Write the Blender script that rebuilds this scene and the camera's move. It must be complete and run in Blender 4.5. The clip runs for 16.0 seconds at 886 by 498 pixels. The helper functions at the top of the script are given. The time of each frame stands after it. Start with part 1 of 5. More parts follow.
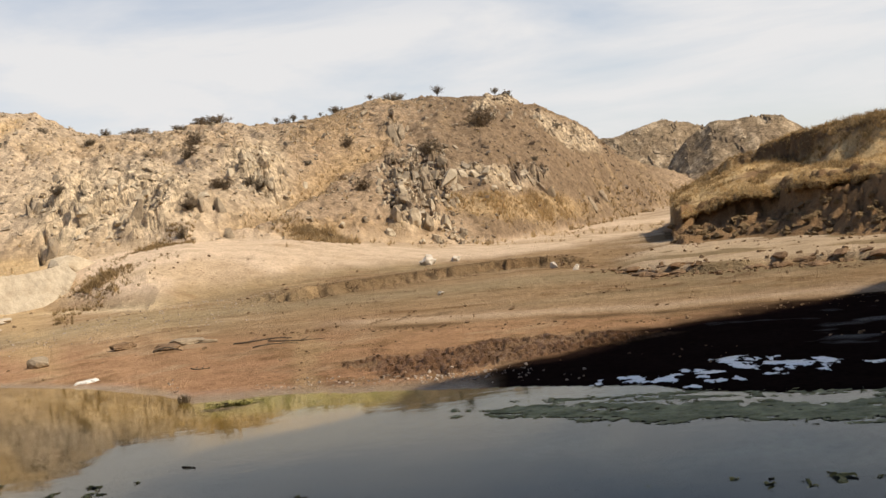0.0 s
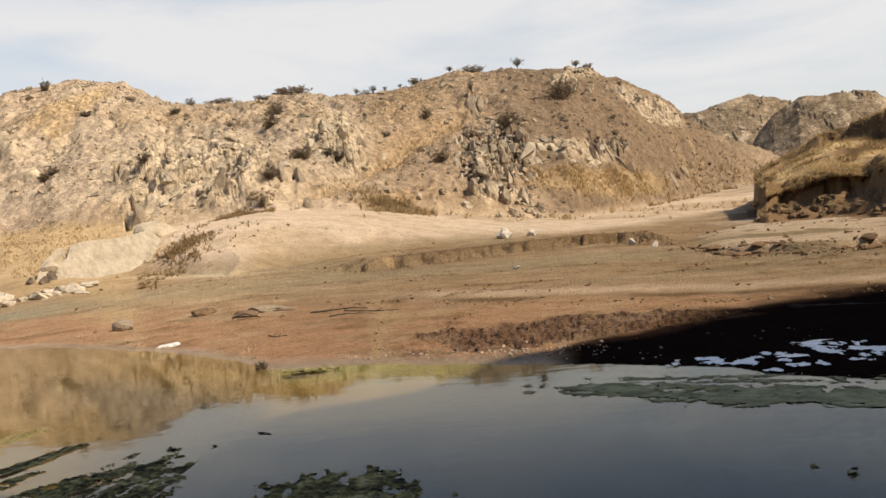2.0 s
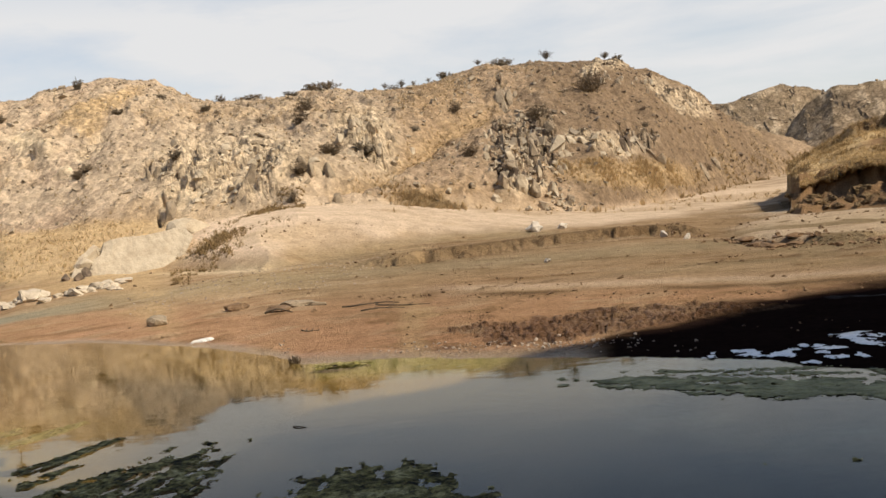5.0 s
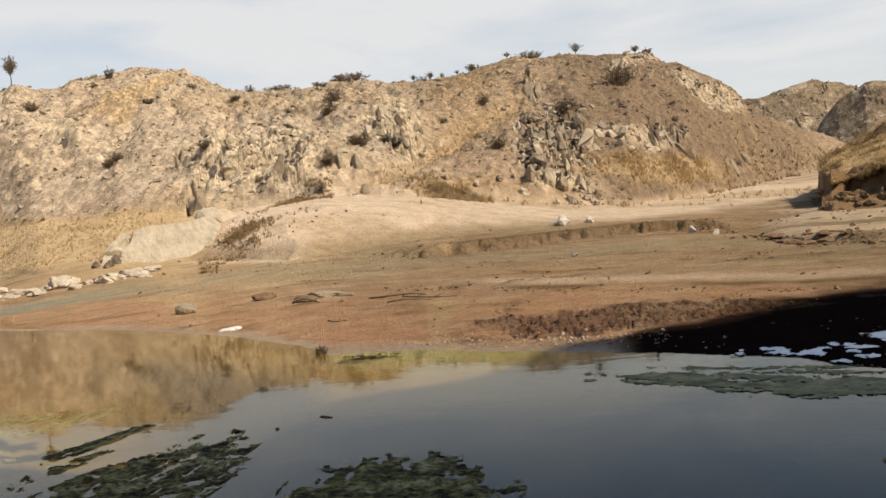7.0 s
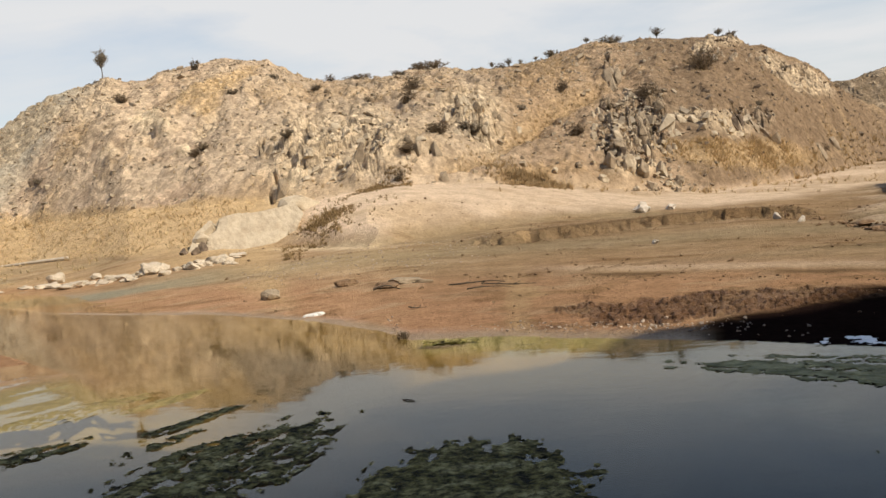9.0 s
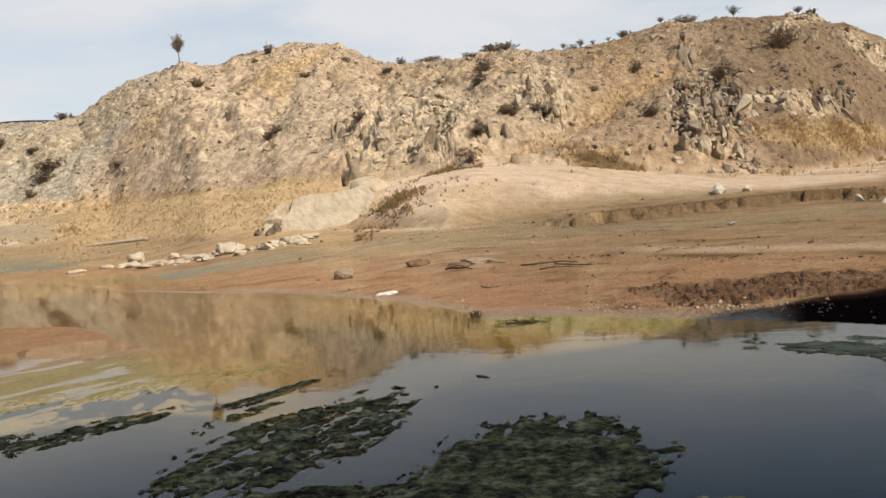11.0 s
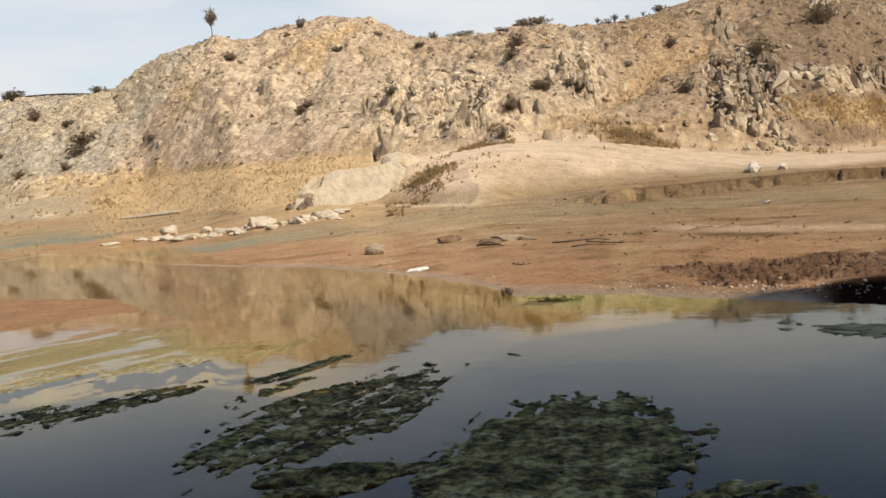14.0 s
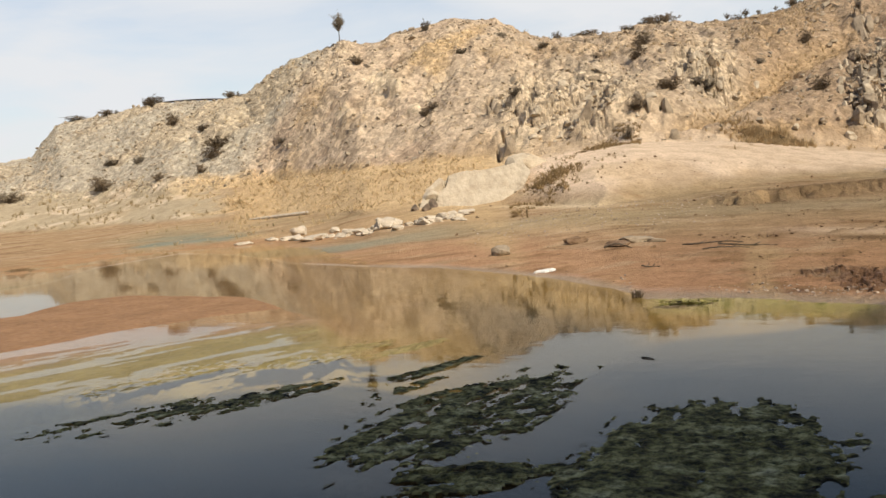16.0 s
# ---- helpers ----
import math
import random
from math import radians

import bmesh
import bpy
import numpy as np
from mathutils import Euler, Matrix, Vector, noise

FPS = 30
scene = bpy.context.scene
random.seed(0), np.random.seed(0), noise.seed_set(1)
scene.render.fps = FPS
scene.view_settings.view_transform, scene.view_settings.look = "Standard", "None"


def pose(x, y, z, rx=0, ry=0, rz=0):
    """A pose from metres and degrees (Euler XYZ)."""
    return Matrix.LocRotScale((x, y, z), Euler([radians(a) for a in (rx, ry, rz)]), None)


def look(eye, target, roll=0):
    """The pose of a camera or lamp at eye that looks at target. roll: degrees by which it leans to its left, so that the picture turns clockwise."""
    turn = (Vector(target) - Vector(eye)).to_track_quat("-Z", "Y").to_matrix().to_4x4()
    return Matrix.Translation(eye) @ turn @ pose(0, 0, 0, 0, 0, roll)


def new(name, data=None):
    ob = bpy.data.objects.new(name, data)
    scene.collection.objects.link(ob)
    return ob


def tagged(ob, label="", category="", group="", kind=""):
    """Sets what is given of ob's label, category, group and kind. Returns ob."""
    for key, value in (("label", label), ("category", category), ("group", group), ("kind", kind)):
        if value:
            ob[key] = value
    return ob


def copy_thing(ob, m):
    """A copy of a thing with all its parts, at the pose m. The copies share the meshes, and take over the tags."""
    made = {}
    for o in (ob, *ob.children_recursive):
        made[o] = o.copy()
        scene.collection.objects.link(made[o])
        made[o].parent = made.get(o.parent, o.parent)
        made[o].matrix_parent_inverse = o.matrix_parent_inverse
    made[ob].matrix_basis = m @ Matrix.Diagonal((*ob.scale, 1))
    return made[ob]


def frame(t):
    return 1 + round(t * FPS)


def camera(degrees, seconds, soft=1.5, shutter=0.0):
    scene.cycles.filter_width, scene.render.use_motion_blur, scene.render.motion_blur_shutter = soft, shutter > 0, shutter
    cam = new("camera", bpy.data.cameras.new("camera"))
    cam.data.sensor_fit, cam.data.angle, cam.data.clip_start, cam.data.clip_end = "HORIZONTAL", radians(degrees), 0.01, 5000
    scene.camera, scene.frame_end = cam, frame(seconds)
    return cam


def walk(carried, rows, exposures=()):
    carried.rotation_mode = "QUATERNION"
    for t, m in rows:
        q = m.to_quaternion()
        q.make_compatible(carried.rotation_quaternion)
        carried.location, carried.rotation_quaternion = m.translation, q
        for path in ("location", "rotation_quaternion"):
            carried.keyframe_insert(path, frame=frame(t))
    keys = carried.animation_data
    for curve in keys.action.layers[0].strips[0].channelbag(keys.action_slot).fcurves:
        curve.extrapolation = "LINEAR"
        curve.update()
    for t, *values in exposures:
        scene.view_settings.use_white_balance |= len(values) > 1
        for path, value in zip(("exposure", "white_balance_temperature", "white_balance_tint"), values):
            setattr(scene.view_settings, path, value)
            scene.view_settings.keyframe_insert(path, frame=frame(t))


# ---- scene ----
cam = camera(49.5, 16.0)
EYE, TILT, LEAN = 1.7, -1.4, 6.2
ROWS = [
    (0, 0.000, 0.000, 0.000, -0.00, 0.00, 0.00),
    (0.5, 0.012, 0.057, 0.004, 2.30, -1.01, -0.09),
    (1, -0.009, 0.056, 0.009, 4.49, -0.80, -0.78),
    (1.5, -0.009, 0.058, -0.001, 5.13, -1.27, -1.07),
    (2, -0.004, 0.046, 0.008, 4.55, -1.67, -1.17),
    (2.5, -0.005, 0.057, 0.001, 5.86, -1.76, -1.14),
    (3, -0.009, 0.030, 0.001, 6.26, -1.79, -1.17),
    (3.5, -0.003, 0.048, 0.010, 6.51, -0.73, -0.09),
    (3.7, -0.001, 0.051, 0.000, 6.01, -0.86, -0.45),
    (6, -0.059, 0.076, 0.001, 6.94, -2.46, -1.13),
    (6.5, -0.054, 0.047, 0.006, 7.42, -2.41, -1.33),
    (7, -0.055, 0.060, 0.001, 7.86, -2.53, -1.40),
    (7.5, -0.052, 0.036, 0.001, 8.14, -2.76, -1.63),
    (8, -0.059, 0.030, 0.006, 9.22, -2.87, -1.25),
    (8.5, -0.066, -0.012, 0.009, 10.95, -3.36, -0.84),
    (8.7, -0.049, -0.051, 0.011, 11.73, -3.36, -0.98),
    (10.8, -0.105, -0.109, -0.021, 15.27, -3.89, -0.99),
    (11, -0.096, -0.082, -0.050, 16.65, -4.47, -1.16),
    (11.5, -0.118, -0.054, -0.047, 17.70, -5.90, -1.05),
    (12, -0.129, -0.039, -0.042, 18.39, -5.61, -1.33),
    (12.5, -0.127, -0.045, -0.052, 18.39, -5.69, -1.35),
    (13, -0.122, -0.038, -0.045, 18.30, -5.51, -1.33),
    (13.5, -0.126, -0.054, -0.047, 18.73, -5.66, -1.68),
    (14, -0.124, -0.054, -0.039, 18.49, -5.98, -1.55),
    (14.5, -0.136, -0.052, -0.045, 18.93, -5.65, -1.82),
    (15, -0.157, -0.075, -0.044, 19.80, -5.79, -1.95),
    (15.5, -0.170, -0.093, -0.020, 21.65, -5.62, -1.39),
    (16, -0.204, -0.116, -0.036, 25.68, -6.09, -1.14),
]
walk(cam, [(t, pose(0, 0, EYE, TILT, LEAN, 0) @ pose(x, y, z, 90 + pitch, roll, yaw)) for t, x, y, z, yaw, pitch, roll in ROWS],
     exposures=[(0.0, -0.03, 6580, 11), (3.5, -0.03, 6560, 11), (6.0, -0.08, 6500, 10), (8.5, -0.08, 6480, 10), (11.0, -0.11, 6330, 10), (11.5, -0.07, 6330, 10), (16.0, -0.02, 6350, 10)])

# ---- daylight: thin high cloud, low sun from the side of the bank ----
SUN_BEARING, SUN_HEIGHT = 112.0, 46.0      # degrees, clockwise from +y
world = bpy.data.worlds.new("sky")
scene.world = world
world.use_nodes = True
wn, wl = world.node_tree.nodes, world.node_tree.links
wn.clear()


def wnode(kind, **values):
    n = wn.new(kind)
    for key, value in values.items():
        n.inputs[key].default_value = value
    return n


sky = wn.new("ShaderNodeTexSky")
sky.sky_type, sky.sun_disc = 'NISHITA', False
sky.sun_elevation, sky.sun_rotation = radians(SUN_HEIGHT), radians(SUN_BEARING)
sky.air_density, sky.dust_density, sky.ozone_density = 1.0, 1.0, 1.0
back = wnode("ShaderNodeBackground", Strength=0.13)
coords = wn.new("ShaderNodeTexCoord")
stretch = wnode("ShaderNodeMapping", Scale=(1.6, 1.6, 6.5), Rotation=(0.12, 0.05, 0.4))
clouds = wnode("ShaderNodeTexNoise", Scale=1.7, Detail=7.0, Roughness=0.55, Distortion=0.35)
cover = wn.new("ShaderNodeValToRGB")
cover.color_ramp.elements[0].position, cover.color_ramp.elements[0].color = 0.33, (0.42, 0.42, 0.42, 1)
cover.color_ramp.elements[1].position, cover.color_ramp.elements[1].color = 0.58, (0.97, 0.97, 0.97, 1)
veil = wn.new("ShaderNodeMix")
veil.data_type = 'RGBA'
veil.inputs["B"].default_value = (6.4, 6.4, 6.4, 1)
wl.new(coords.outputs["Generated"], stretch.inputs["Vector"])
wl.new(stretch.outputs["Vector"], clouds.inputs["Vector"])
wl.new(clouds.outputs["Fac"], cover.inputs["Fac"])
parts = wn.new("ShaderNodeSeparateXYZ")
haze = wn.new("ShaderNodeMapRange")
for key, value in zip(("From Min", "From Max", "To Min", "To Max"), (0.205, 0.35, 1.0, 0.04)):
    haze.inputs[key].default_value = value
thin = wn.new("ShaderNodeMath")
thin.operation = 'MULTIPLY'
wl.new(coords.outputs["Generated"], parts.inputs["Vector"])
wl.new(parts.outputs["Z"], haze.inputs["Value"])
wl.new(haze.outputs["Result"], thin.inputs[0])
wl.new(cover.outputs["Color"], thin.inputs[1])
wl.new(thin.outputs["Value"], veil.inputs["Factor"])
wl.new(sky.outputs["Color"], veil.inputs["A"])
wl.new(veil.outputs["Result"], back.inputs["Color"])
wout = wn.new("ShaderNodeOutputWorld")
wl.new(back.outputs["Background"], wout.inputs["Surface"])

sun = new("sun", bpy.data.lights.new("sun", 'SUN'))
sun.data.energy, sun.data.angle, sun.data.color = 5.4, radians(0.6), (1.0, 0.88, 0.70)
sb, sh = radians(SUN_BEARING), radians(SUN_HEIGHT)
sun_from = Vector((math.sin(sb) * math.cos(sh), math.cos(sb) * math.cos(sh), math.sin(sh)))
sun.matrix_world = look(sun_from * 200, (0, 0, 0))


# ---- noise on arrays ----
def hash2(i, j, seed):
    h = (i.astype(np.int64) * 374761393 + j.astype(np.int64) * 668265263 + seed * 974634777) & 0xFFFFFFFF
    h = ((h ^ (h >> 13)) * 1274126177) & 0xFFFFFFFF
    h = ((h ^ (h >> 16)) * 2246822519) & 0xFFFFFFFF
    return ((h ^ (h >> 15)) & 0xFFFFFF) / float(0xFFFFFF)


def perlin(x, y, seed=0):
    """Smooth noise, about -1 to 1."""
    i, j = np.floor(x), np.floor(y)
    fx, fy = x - i, y - j
    u, v = fx * fx * fx * (fx * (fx * 6 - 15) + 10), fy * fy * fy * (fy * (fy * 6 - 15) + 10)

    def corner(di, dj):
        a = hash2(i + di, j + dj, seed) * 2 * np.pi
        return np.cos(a) * (fx - di) + np.sin(a) * (fy - dj)
    a, b, c, d = corner(0, 0), corner(1, 0), corner(0, 1), corner(1, 1)
    return 1.5 * ((a * (1 - u) + b * u) * (1 - v) + (c * (1 - u) + d * u) * v)


def fbm(x, y, seed=0, octaves=4, gain=0.5):
    total, amp, f = 0.0, 1.0, 1.0
    for k in range(octaves):
        total = total + amp * perlin(x * f, y * f, seed + k)
        amp, f = amp * gain, f * 2.03
    return total


def ridged(x, y, seed=0, octaves=4):
    total, amp, f = 0.0, 1.0, 1.0
    for k in range(octaves):
        total = total + amp * (1 - 2 * np.abs(perlin(x * f, y * f, seed + k)))
        amp, f = amp * 0.5, f * 2.1
    return total


def blocks(x, y, seed=0):
    """Broken rock: cells with a level and a tilt of their own. Gives the height (-1 to 1) and the nearness of a crack (0 to 1)."""
    i0, j0 = np.floor(x), np.floor(y)
    best, second = np.full(x.shape, 9.0), np.full(x.shape, 9.0)
    height = np.zeros(x.shape)
    for di in (-1, 0, 1):
        for dj in (-1, 0, 1):
            i, j = i0 + di, j0 + dj
            px, py = i + hash2(i, j, seed), j + hash2(i, j, seed + 1)
            dx, dy = x - px, y - py
            d = dx * dx + dy * dy
            h = 2 * hash2(i, j, seed + 2) - 1 + (hash2(i, j, seed + 3) - 0.5) * 1.6 * dx + (hash2(i, j, seed + 4) - 0.5) * 1.6 * dy
            near = d < best
            second = np.where(near, best, np.minimum(second, d))
            height = np.where(near, h, height)
            best = np.where(near, d, best)
    crack = 1 - np.clip((np.sqrt(second) - np.sqrt(best)) / 0.18, 0, 1)
    return height, crack


def step(lo, hi, v):
    u = np.clip((v - lo) / (hi - lo), 0, 1)
    return u * u * (3 - 2 * u)


def bump(x, y, cx, cy, rx, ry, turn=0.0):
    c, s = math.cos(radians(turn)), math.sin(radians(turn))
    dx, dy = x - cx, y - cy
    return np.exp(-((dx * c + dy * s) / rx) ** 2 - ((dy * c - dx * s) / ry) ** 2)


# ---- the lie of the land: bearings in degrees from the first look, with distances and angles of height ----
def table(pairs):
    p = np.array(pairs)
    return lambda a: np.interp(a, p[:, 0], p[:, 1])


shore = table([(-90, 20), (-60, 21.5), (-51, 22), (-48.9, 23), (-46.7, 26), (-42, 28.3), (-39, 25.3), (-35.8, 20.6), (-32.5, 18.7), (-30.8, 17.9), (-27.5, 16.8), (-25.8, 16.0), (-20.8, 13.6), (-17.5, 12.2),
               (-15.6, 11.2), (-12, 11.0), (-7, 10.6), (0, 9.9), (4.5, 9.5), (10, 9.2), (16, 8.8), (24, 8.6), (40, 8.0), (60, 6), (90, 3)])
flat_end = table([(-90, 60), (-55, 60), (-50, 57), (-46, 52), (-42, 46), (-36, 44), (-33, 38), (-31, 32), (-28, 31), (-25, 31.5), (-23, 31), (-21, 29.3), (-19, 26.8), (-17, 25.2), (-13, 27), (-9, 29), (-5, 30), (0, 31),
                  (4, 31), (7, 33), (12, 40), (18, 50), (60, 40)])
flat_z = table([(-55, 0.32), (-35, 0.32), (-31, 0.4), (-26, 0.45), (-18, 0.40), (-13, 0.42), (-6, 0.48), (0, 0.42), (5, 0.4), (12, 0.3), (18, 0.5), (60, 0.5)])
foot_d = table([(-90, 70), (-55, 70), (-46, 62), (-42, 55), (-36, 52), (-31, 43.2), (-26.5, 40.3), (-22, 38.7), (-19, 37.4), (-15, 36.4), (-10, 37), (-6, 39), (-1.6, 41), (2.8, 43), (7, 54), (10.5, 68), (13.5, 88), (18, 95), (60, 80)])
foot_e = table([(-55, 0.4), (-46, 0.0), (-41, -0.05), (-37, 0.25), (-32, 0.45), (-26.6, 0.45), (-22.5, 0.25), (-19, 0.41), (-15, 0.61), (-10, 0.25), (-6, -0.28), (-1.6, -0.93), (2.8, -1.4), (7.2, -1.13),
                (10.5, -0.65), (13.5, -0.22), (18, -0.1), (60, 0)])
ridge_d = table([(-90, 100), (-50, 92), (-44, 85), (-41, 79), (-38, 72.5), (-35, 67.5), (-32, 65), (-28, 64), (-22, 66), (-19, 72), (-13, 74), (-9, 73), (-5, 70), (1, 70), (4, 71), (8, 76), (10, 84), (14, 110), (18, 125), (60, 110)])
ridge_e = table([(-90, 1.5), (-54, 1.7), (-50.4, 2.42), (-48.9, 2.68), (-47.5, 4.32), (-46.4, 4.5), (-45.8, 4.59), (-44.4, 4.69), (-43.2, 4.99), (-41.7, 5.16), (-37.1, 5.26), (-35.8, 6.13), (-34.4, 7.06), (-32.8, 7.6), (-31.4, 8.09), (-30.1, 7.88), (-29, 7.93), (-29, 7.92), (-28.4, 8.29), (-27.2, 8.35), (-26.1, 8.62), (-24.6, 8.95), (-23, 8.58), (-22.2, 8.5), (-21.1, 7.76), (-20.1, 7.23), (-18.7, 6.92), (-16.8, 6.95), (-15.1, 6.9), (-13.9, 7.21), (-12.1, 7.17), (-10.5, 6.82), (-9.1, 6.81), (-7.6, 7.04), (-6.8, 7.1), (-5.1, 7.37), (-3.7, 7.8), (-1.7, 7.7), (0.1, 7.68), (1.9, 7.45), (3.5, 7.5), (4.6, 7.21), (5.1, 6.78), (6.3, 6.38), (7.8, 5.57), (8.8, 4.98), (9.3, 4.52), (9.6, 4.07), (11.5, 2.54), (13.5, 1.9), (15, 1), (18, 0.6), (60, 0.5)])
bank_d = table([(12.7, 42), (13.0, 35), (13.35, 31.5), (13.9, 30.2), (15, 30.8), (17.2, 30.4), (19, 29.6), (22.3, 27.5), (25, 26), (40, 20), (60, 17)])
ledge_d = table([(8, 25), (10.2, 23.2), (12.1, 21.3), (17, 20.8), (24.5, 20.3), (40, 17), (60, 15)])


def tan_d(deg):
    return np.tan(np.radians(deg))


SHADE_N = (0.555, -0.832)      # the line of the high bank behind the place where one stands


def land(x, y):
    """Height of the ground and the shares of its kinds of surface."""
    a, r = np.degrees(np.arctan2(x, y)), np.hypot(x, y)
    n1, n2, n3 = fbm(x / 9, y / 9, 11, 4), fbm(x / 2.2, y / 2.2, 23, 4), fbm(x / 0.45, y / 0.45, 31, 3)
    s_d = shore(a) + 0.35 * fbm(x / 3.1, y / 3.1, 5, 4) * step(-30, -15, a) + 0.12 * n2
    f_d, f_z = flat_end(a + 1.2 * n1 + 0.5 * n2) + 0.5 * n1 + 0.25 * n2, flat_z(a)
    t_d = foot_d(a)
    t_z = EYE + t_d * tan_d(foot_e(a))
    r_d = ridge_d(a)
    r_z = EYE + r_d * tan_d(ridge_e(a))
    # bed of the pool, deep near the viewer, shallow on the far left
    out = r - s_d
    left = step(-20, -38, a)
    bed = np.where(out < 0, -0.05 - (0.012 + 0.055 * (1 - left)) * np.minimum(-out, 9) - 0.10 * step(8.6, 6.5, r) - 0.16 * step(2, 5, -out) * (1 - left), 0)
    bed = bed * step(0.0, 0.6, -out) + 0.02 * n2 * step(-0.2, -1, out)
    s_in, s_out = np.interp(a, [-60, -51.5, -45.5, -39, -34.4], [11.6, 11.9, 12.5, 12.8, 12.6]) + 0.25 * n1, np.interp(a, [-60, -51, -48.4, -45.4, -39, -36.7, -34.4], [17, 17.3, 18.5, 18.3, 16.0, 13.9, 12.7]) + 0.4 * n1
    spit = step(-0.5, 0.9, r - s_in) * step(0.6, -0.9, r - s_out) * step(-33.8, -36.5, a + 0.6 * n1)
    bed = np.where(out < 0, bed * (1 - spit) + (0.016 + 0.007 * n2 + 0.010 * fbm(a / 5, r / 0.7, 63, 4)) * spit, bed)
    shoal = step(8.0, 9.3, r + 0.4 * n1 + 0.25 * n2) * step(-31.5, -36, a + 0.8 * n1) * step(14, 12, r)
    bed = np.where(out < 0, np.maximum(bed, (0.001 + 0.013 * fbm((0.454 * x + 0.891 * y) / 1.7, (0.454 * y - 0.891 * x) / 0.34, 65, 4) + 0.005 * n2) * shoal - 0.6 * (1 - shoal)), bed)
    bed = bed + 0.35 * step(3.2, 1.2, r)
    # valley floor
    u = np.clip(out / np.maximum(f_d - s_d, 1), 0, 1)
    floor = 0.015 * step(0, 0.5, out) + f_z * (0.75 * u + 0.25 * u * u)
    floor = floor * (1 - 0.75 * left * step(0.75, 0.45, u))
    zone_floor = step(0, 0.3, out)
    floor = floor - 0.05 * left * (0.5 + 0.8 * n1 + 0.4 * n2) * step(0, 1, out) * step(12, 6, out)
    z = np.where(out < 0, bed, floor)
    # rise from the flat to the foot of the hills
    v = np.clip((r - f_d) / np.maximum(t_d - f_d, 0.5), 0, 1)
    bar = step(-25, -19, a) * step(12, 4, a)
    rise = bar * (1 - (1 - v) ** 1.7) + (1 - bar) * v ** 1.1
    z = np.where(r > f_d, f_z + (t_z - f_z) * rise, z)
    # scarp with trodden edge below the sand bar
    scarp_d = np.interp(a, [-14, -10, -7, -4, 0, 3.6, 7, 10], [24.5, 23.2, 23.4, 24.4, 25.6, 26.2, 26.4, 25]) + 0.18 * n2
    scarp = step(-13, -9, a) * step(9.5, 7, a)
    b_s, c_s = blocks(x / 0.42, y / 0.30, 191)
    z = z + 0.22 * scarp * (step(0, 0.6, r - scarp_d + 0.30 * n3 + 0.22 * b_s) - step(0, 5, r - scarp_d)) + 0.05 * scarp * (b_s - 0.8 * c_s) * np.exp(-((r - scarp_d - 0.3) / 0.6) ** 2)
    # hills; e is the angle of height on their smooth form
    w = (r - t_d) / np.maximum(r_d - t_d, 1)
    wc = np.clip(w, 0, 1)
    env = np.sqrt(np.clip(np.sin(np.pi * wc), 0, 1)) * step(1.0, 0.85, wc)
    cliff = step(-29, -16, a) * step(-9, -13, a) * np.clip(0.7 + 0.9 * n1, 0.15, 1.2)
    lip = step(0.0, 0.07, wc + 0.02 * n2) * step(0.9, 0.25, wc) * (0.04 * cliff + 0.06 * step(-30, -16, a) * step(3, -5, a))
    hill = t_z + (r_z - t_z) * (wc + 0.10 * np.sin(np.pi * wc) + lip)
    e = np.degrees(np.arctan2(hill - EYE, r))
    slant = a - 0.85 * (e - 4) * step(-12, -20, a) + 0.9 * (e - 3) * step(-1, 4, a)
    ea, ee = a + 0.40 * n1 + 0.28 * n2, e + 0.18 * n1 + 0.16 * n2
    on_hill = step(-0.02, 0.04, w)

    def spot(ca, ce, ra, re, turn=0.0, soft=0.35):
        c, k = math.cos(radians(turn)), math.sin(radians(turn))
        d = np.hypot(((ea - ca) * c + (ee - ce) * k) / ra, ((ee - ce) * c - (ea - ca) * k) / re)
        return step(1 + soft, 1 - soft, d)

    gully = ridged(slant / 3.6 + 0.6 * n1 + 0.15 * n2, e / 5, 71, 3)
    rills = ridged(slant / 0.95 + 0.3 * n2, e / 3.0, 77, 3)
    paths = ridged(slant / 2.4 + 0.5 * n2, (e + 0.08 * a + 0.12 * n1) / 0.40, 73, 2)
    hill = hill + env * (0.26 * (gully - 0.5) + 0.08 * (rills - 0.4) + 0.09 * paths + 0.24 * fbm(x / 4.2, y / 4.2, 75, 4))
    behind = np.maximum(r - r_d, 0)
    hill = np.where(w >= 1, r_z - 0.10 * behind - 0.0016 * behind ** 2 * (behind < 60) - (0.0016 * 3600) * (behind >= 60), hill)
    z = np.where(r > t_d, hill, z)
    ravine = np.exp(-((ea + 10.9 - 2.1 * (e - 1.9)) / 1.5) ** 2) * step(0.9, 1.7, ee) * step(6.2, 4.8, ee) * on_hill
    z = z - 0.75 * ravine
    # outcrops: smooth cream knobs, pale bedded cliffs, the dark crag with its upright slab, the broken rim of the dark flank
    cream = np.maximum.reduce([spot(-29.3, 5.3, 0.95, 0.72, 35), spot(-28.6, 4.62, 0.55, 0.26), 0.8 * spot(-27.6, 3.35, 0.45, 0.22), 0.6 * spot(-31.5, 3.75, 0.7, 0.4, 20), spot(-21.5, 0.75, 1.5, 0.75, 35), 0.6 * spot(-1.3, 0.15, 1.5, 0.35)]) * on_hill
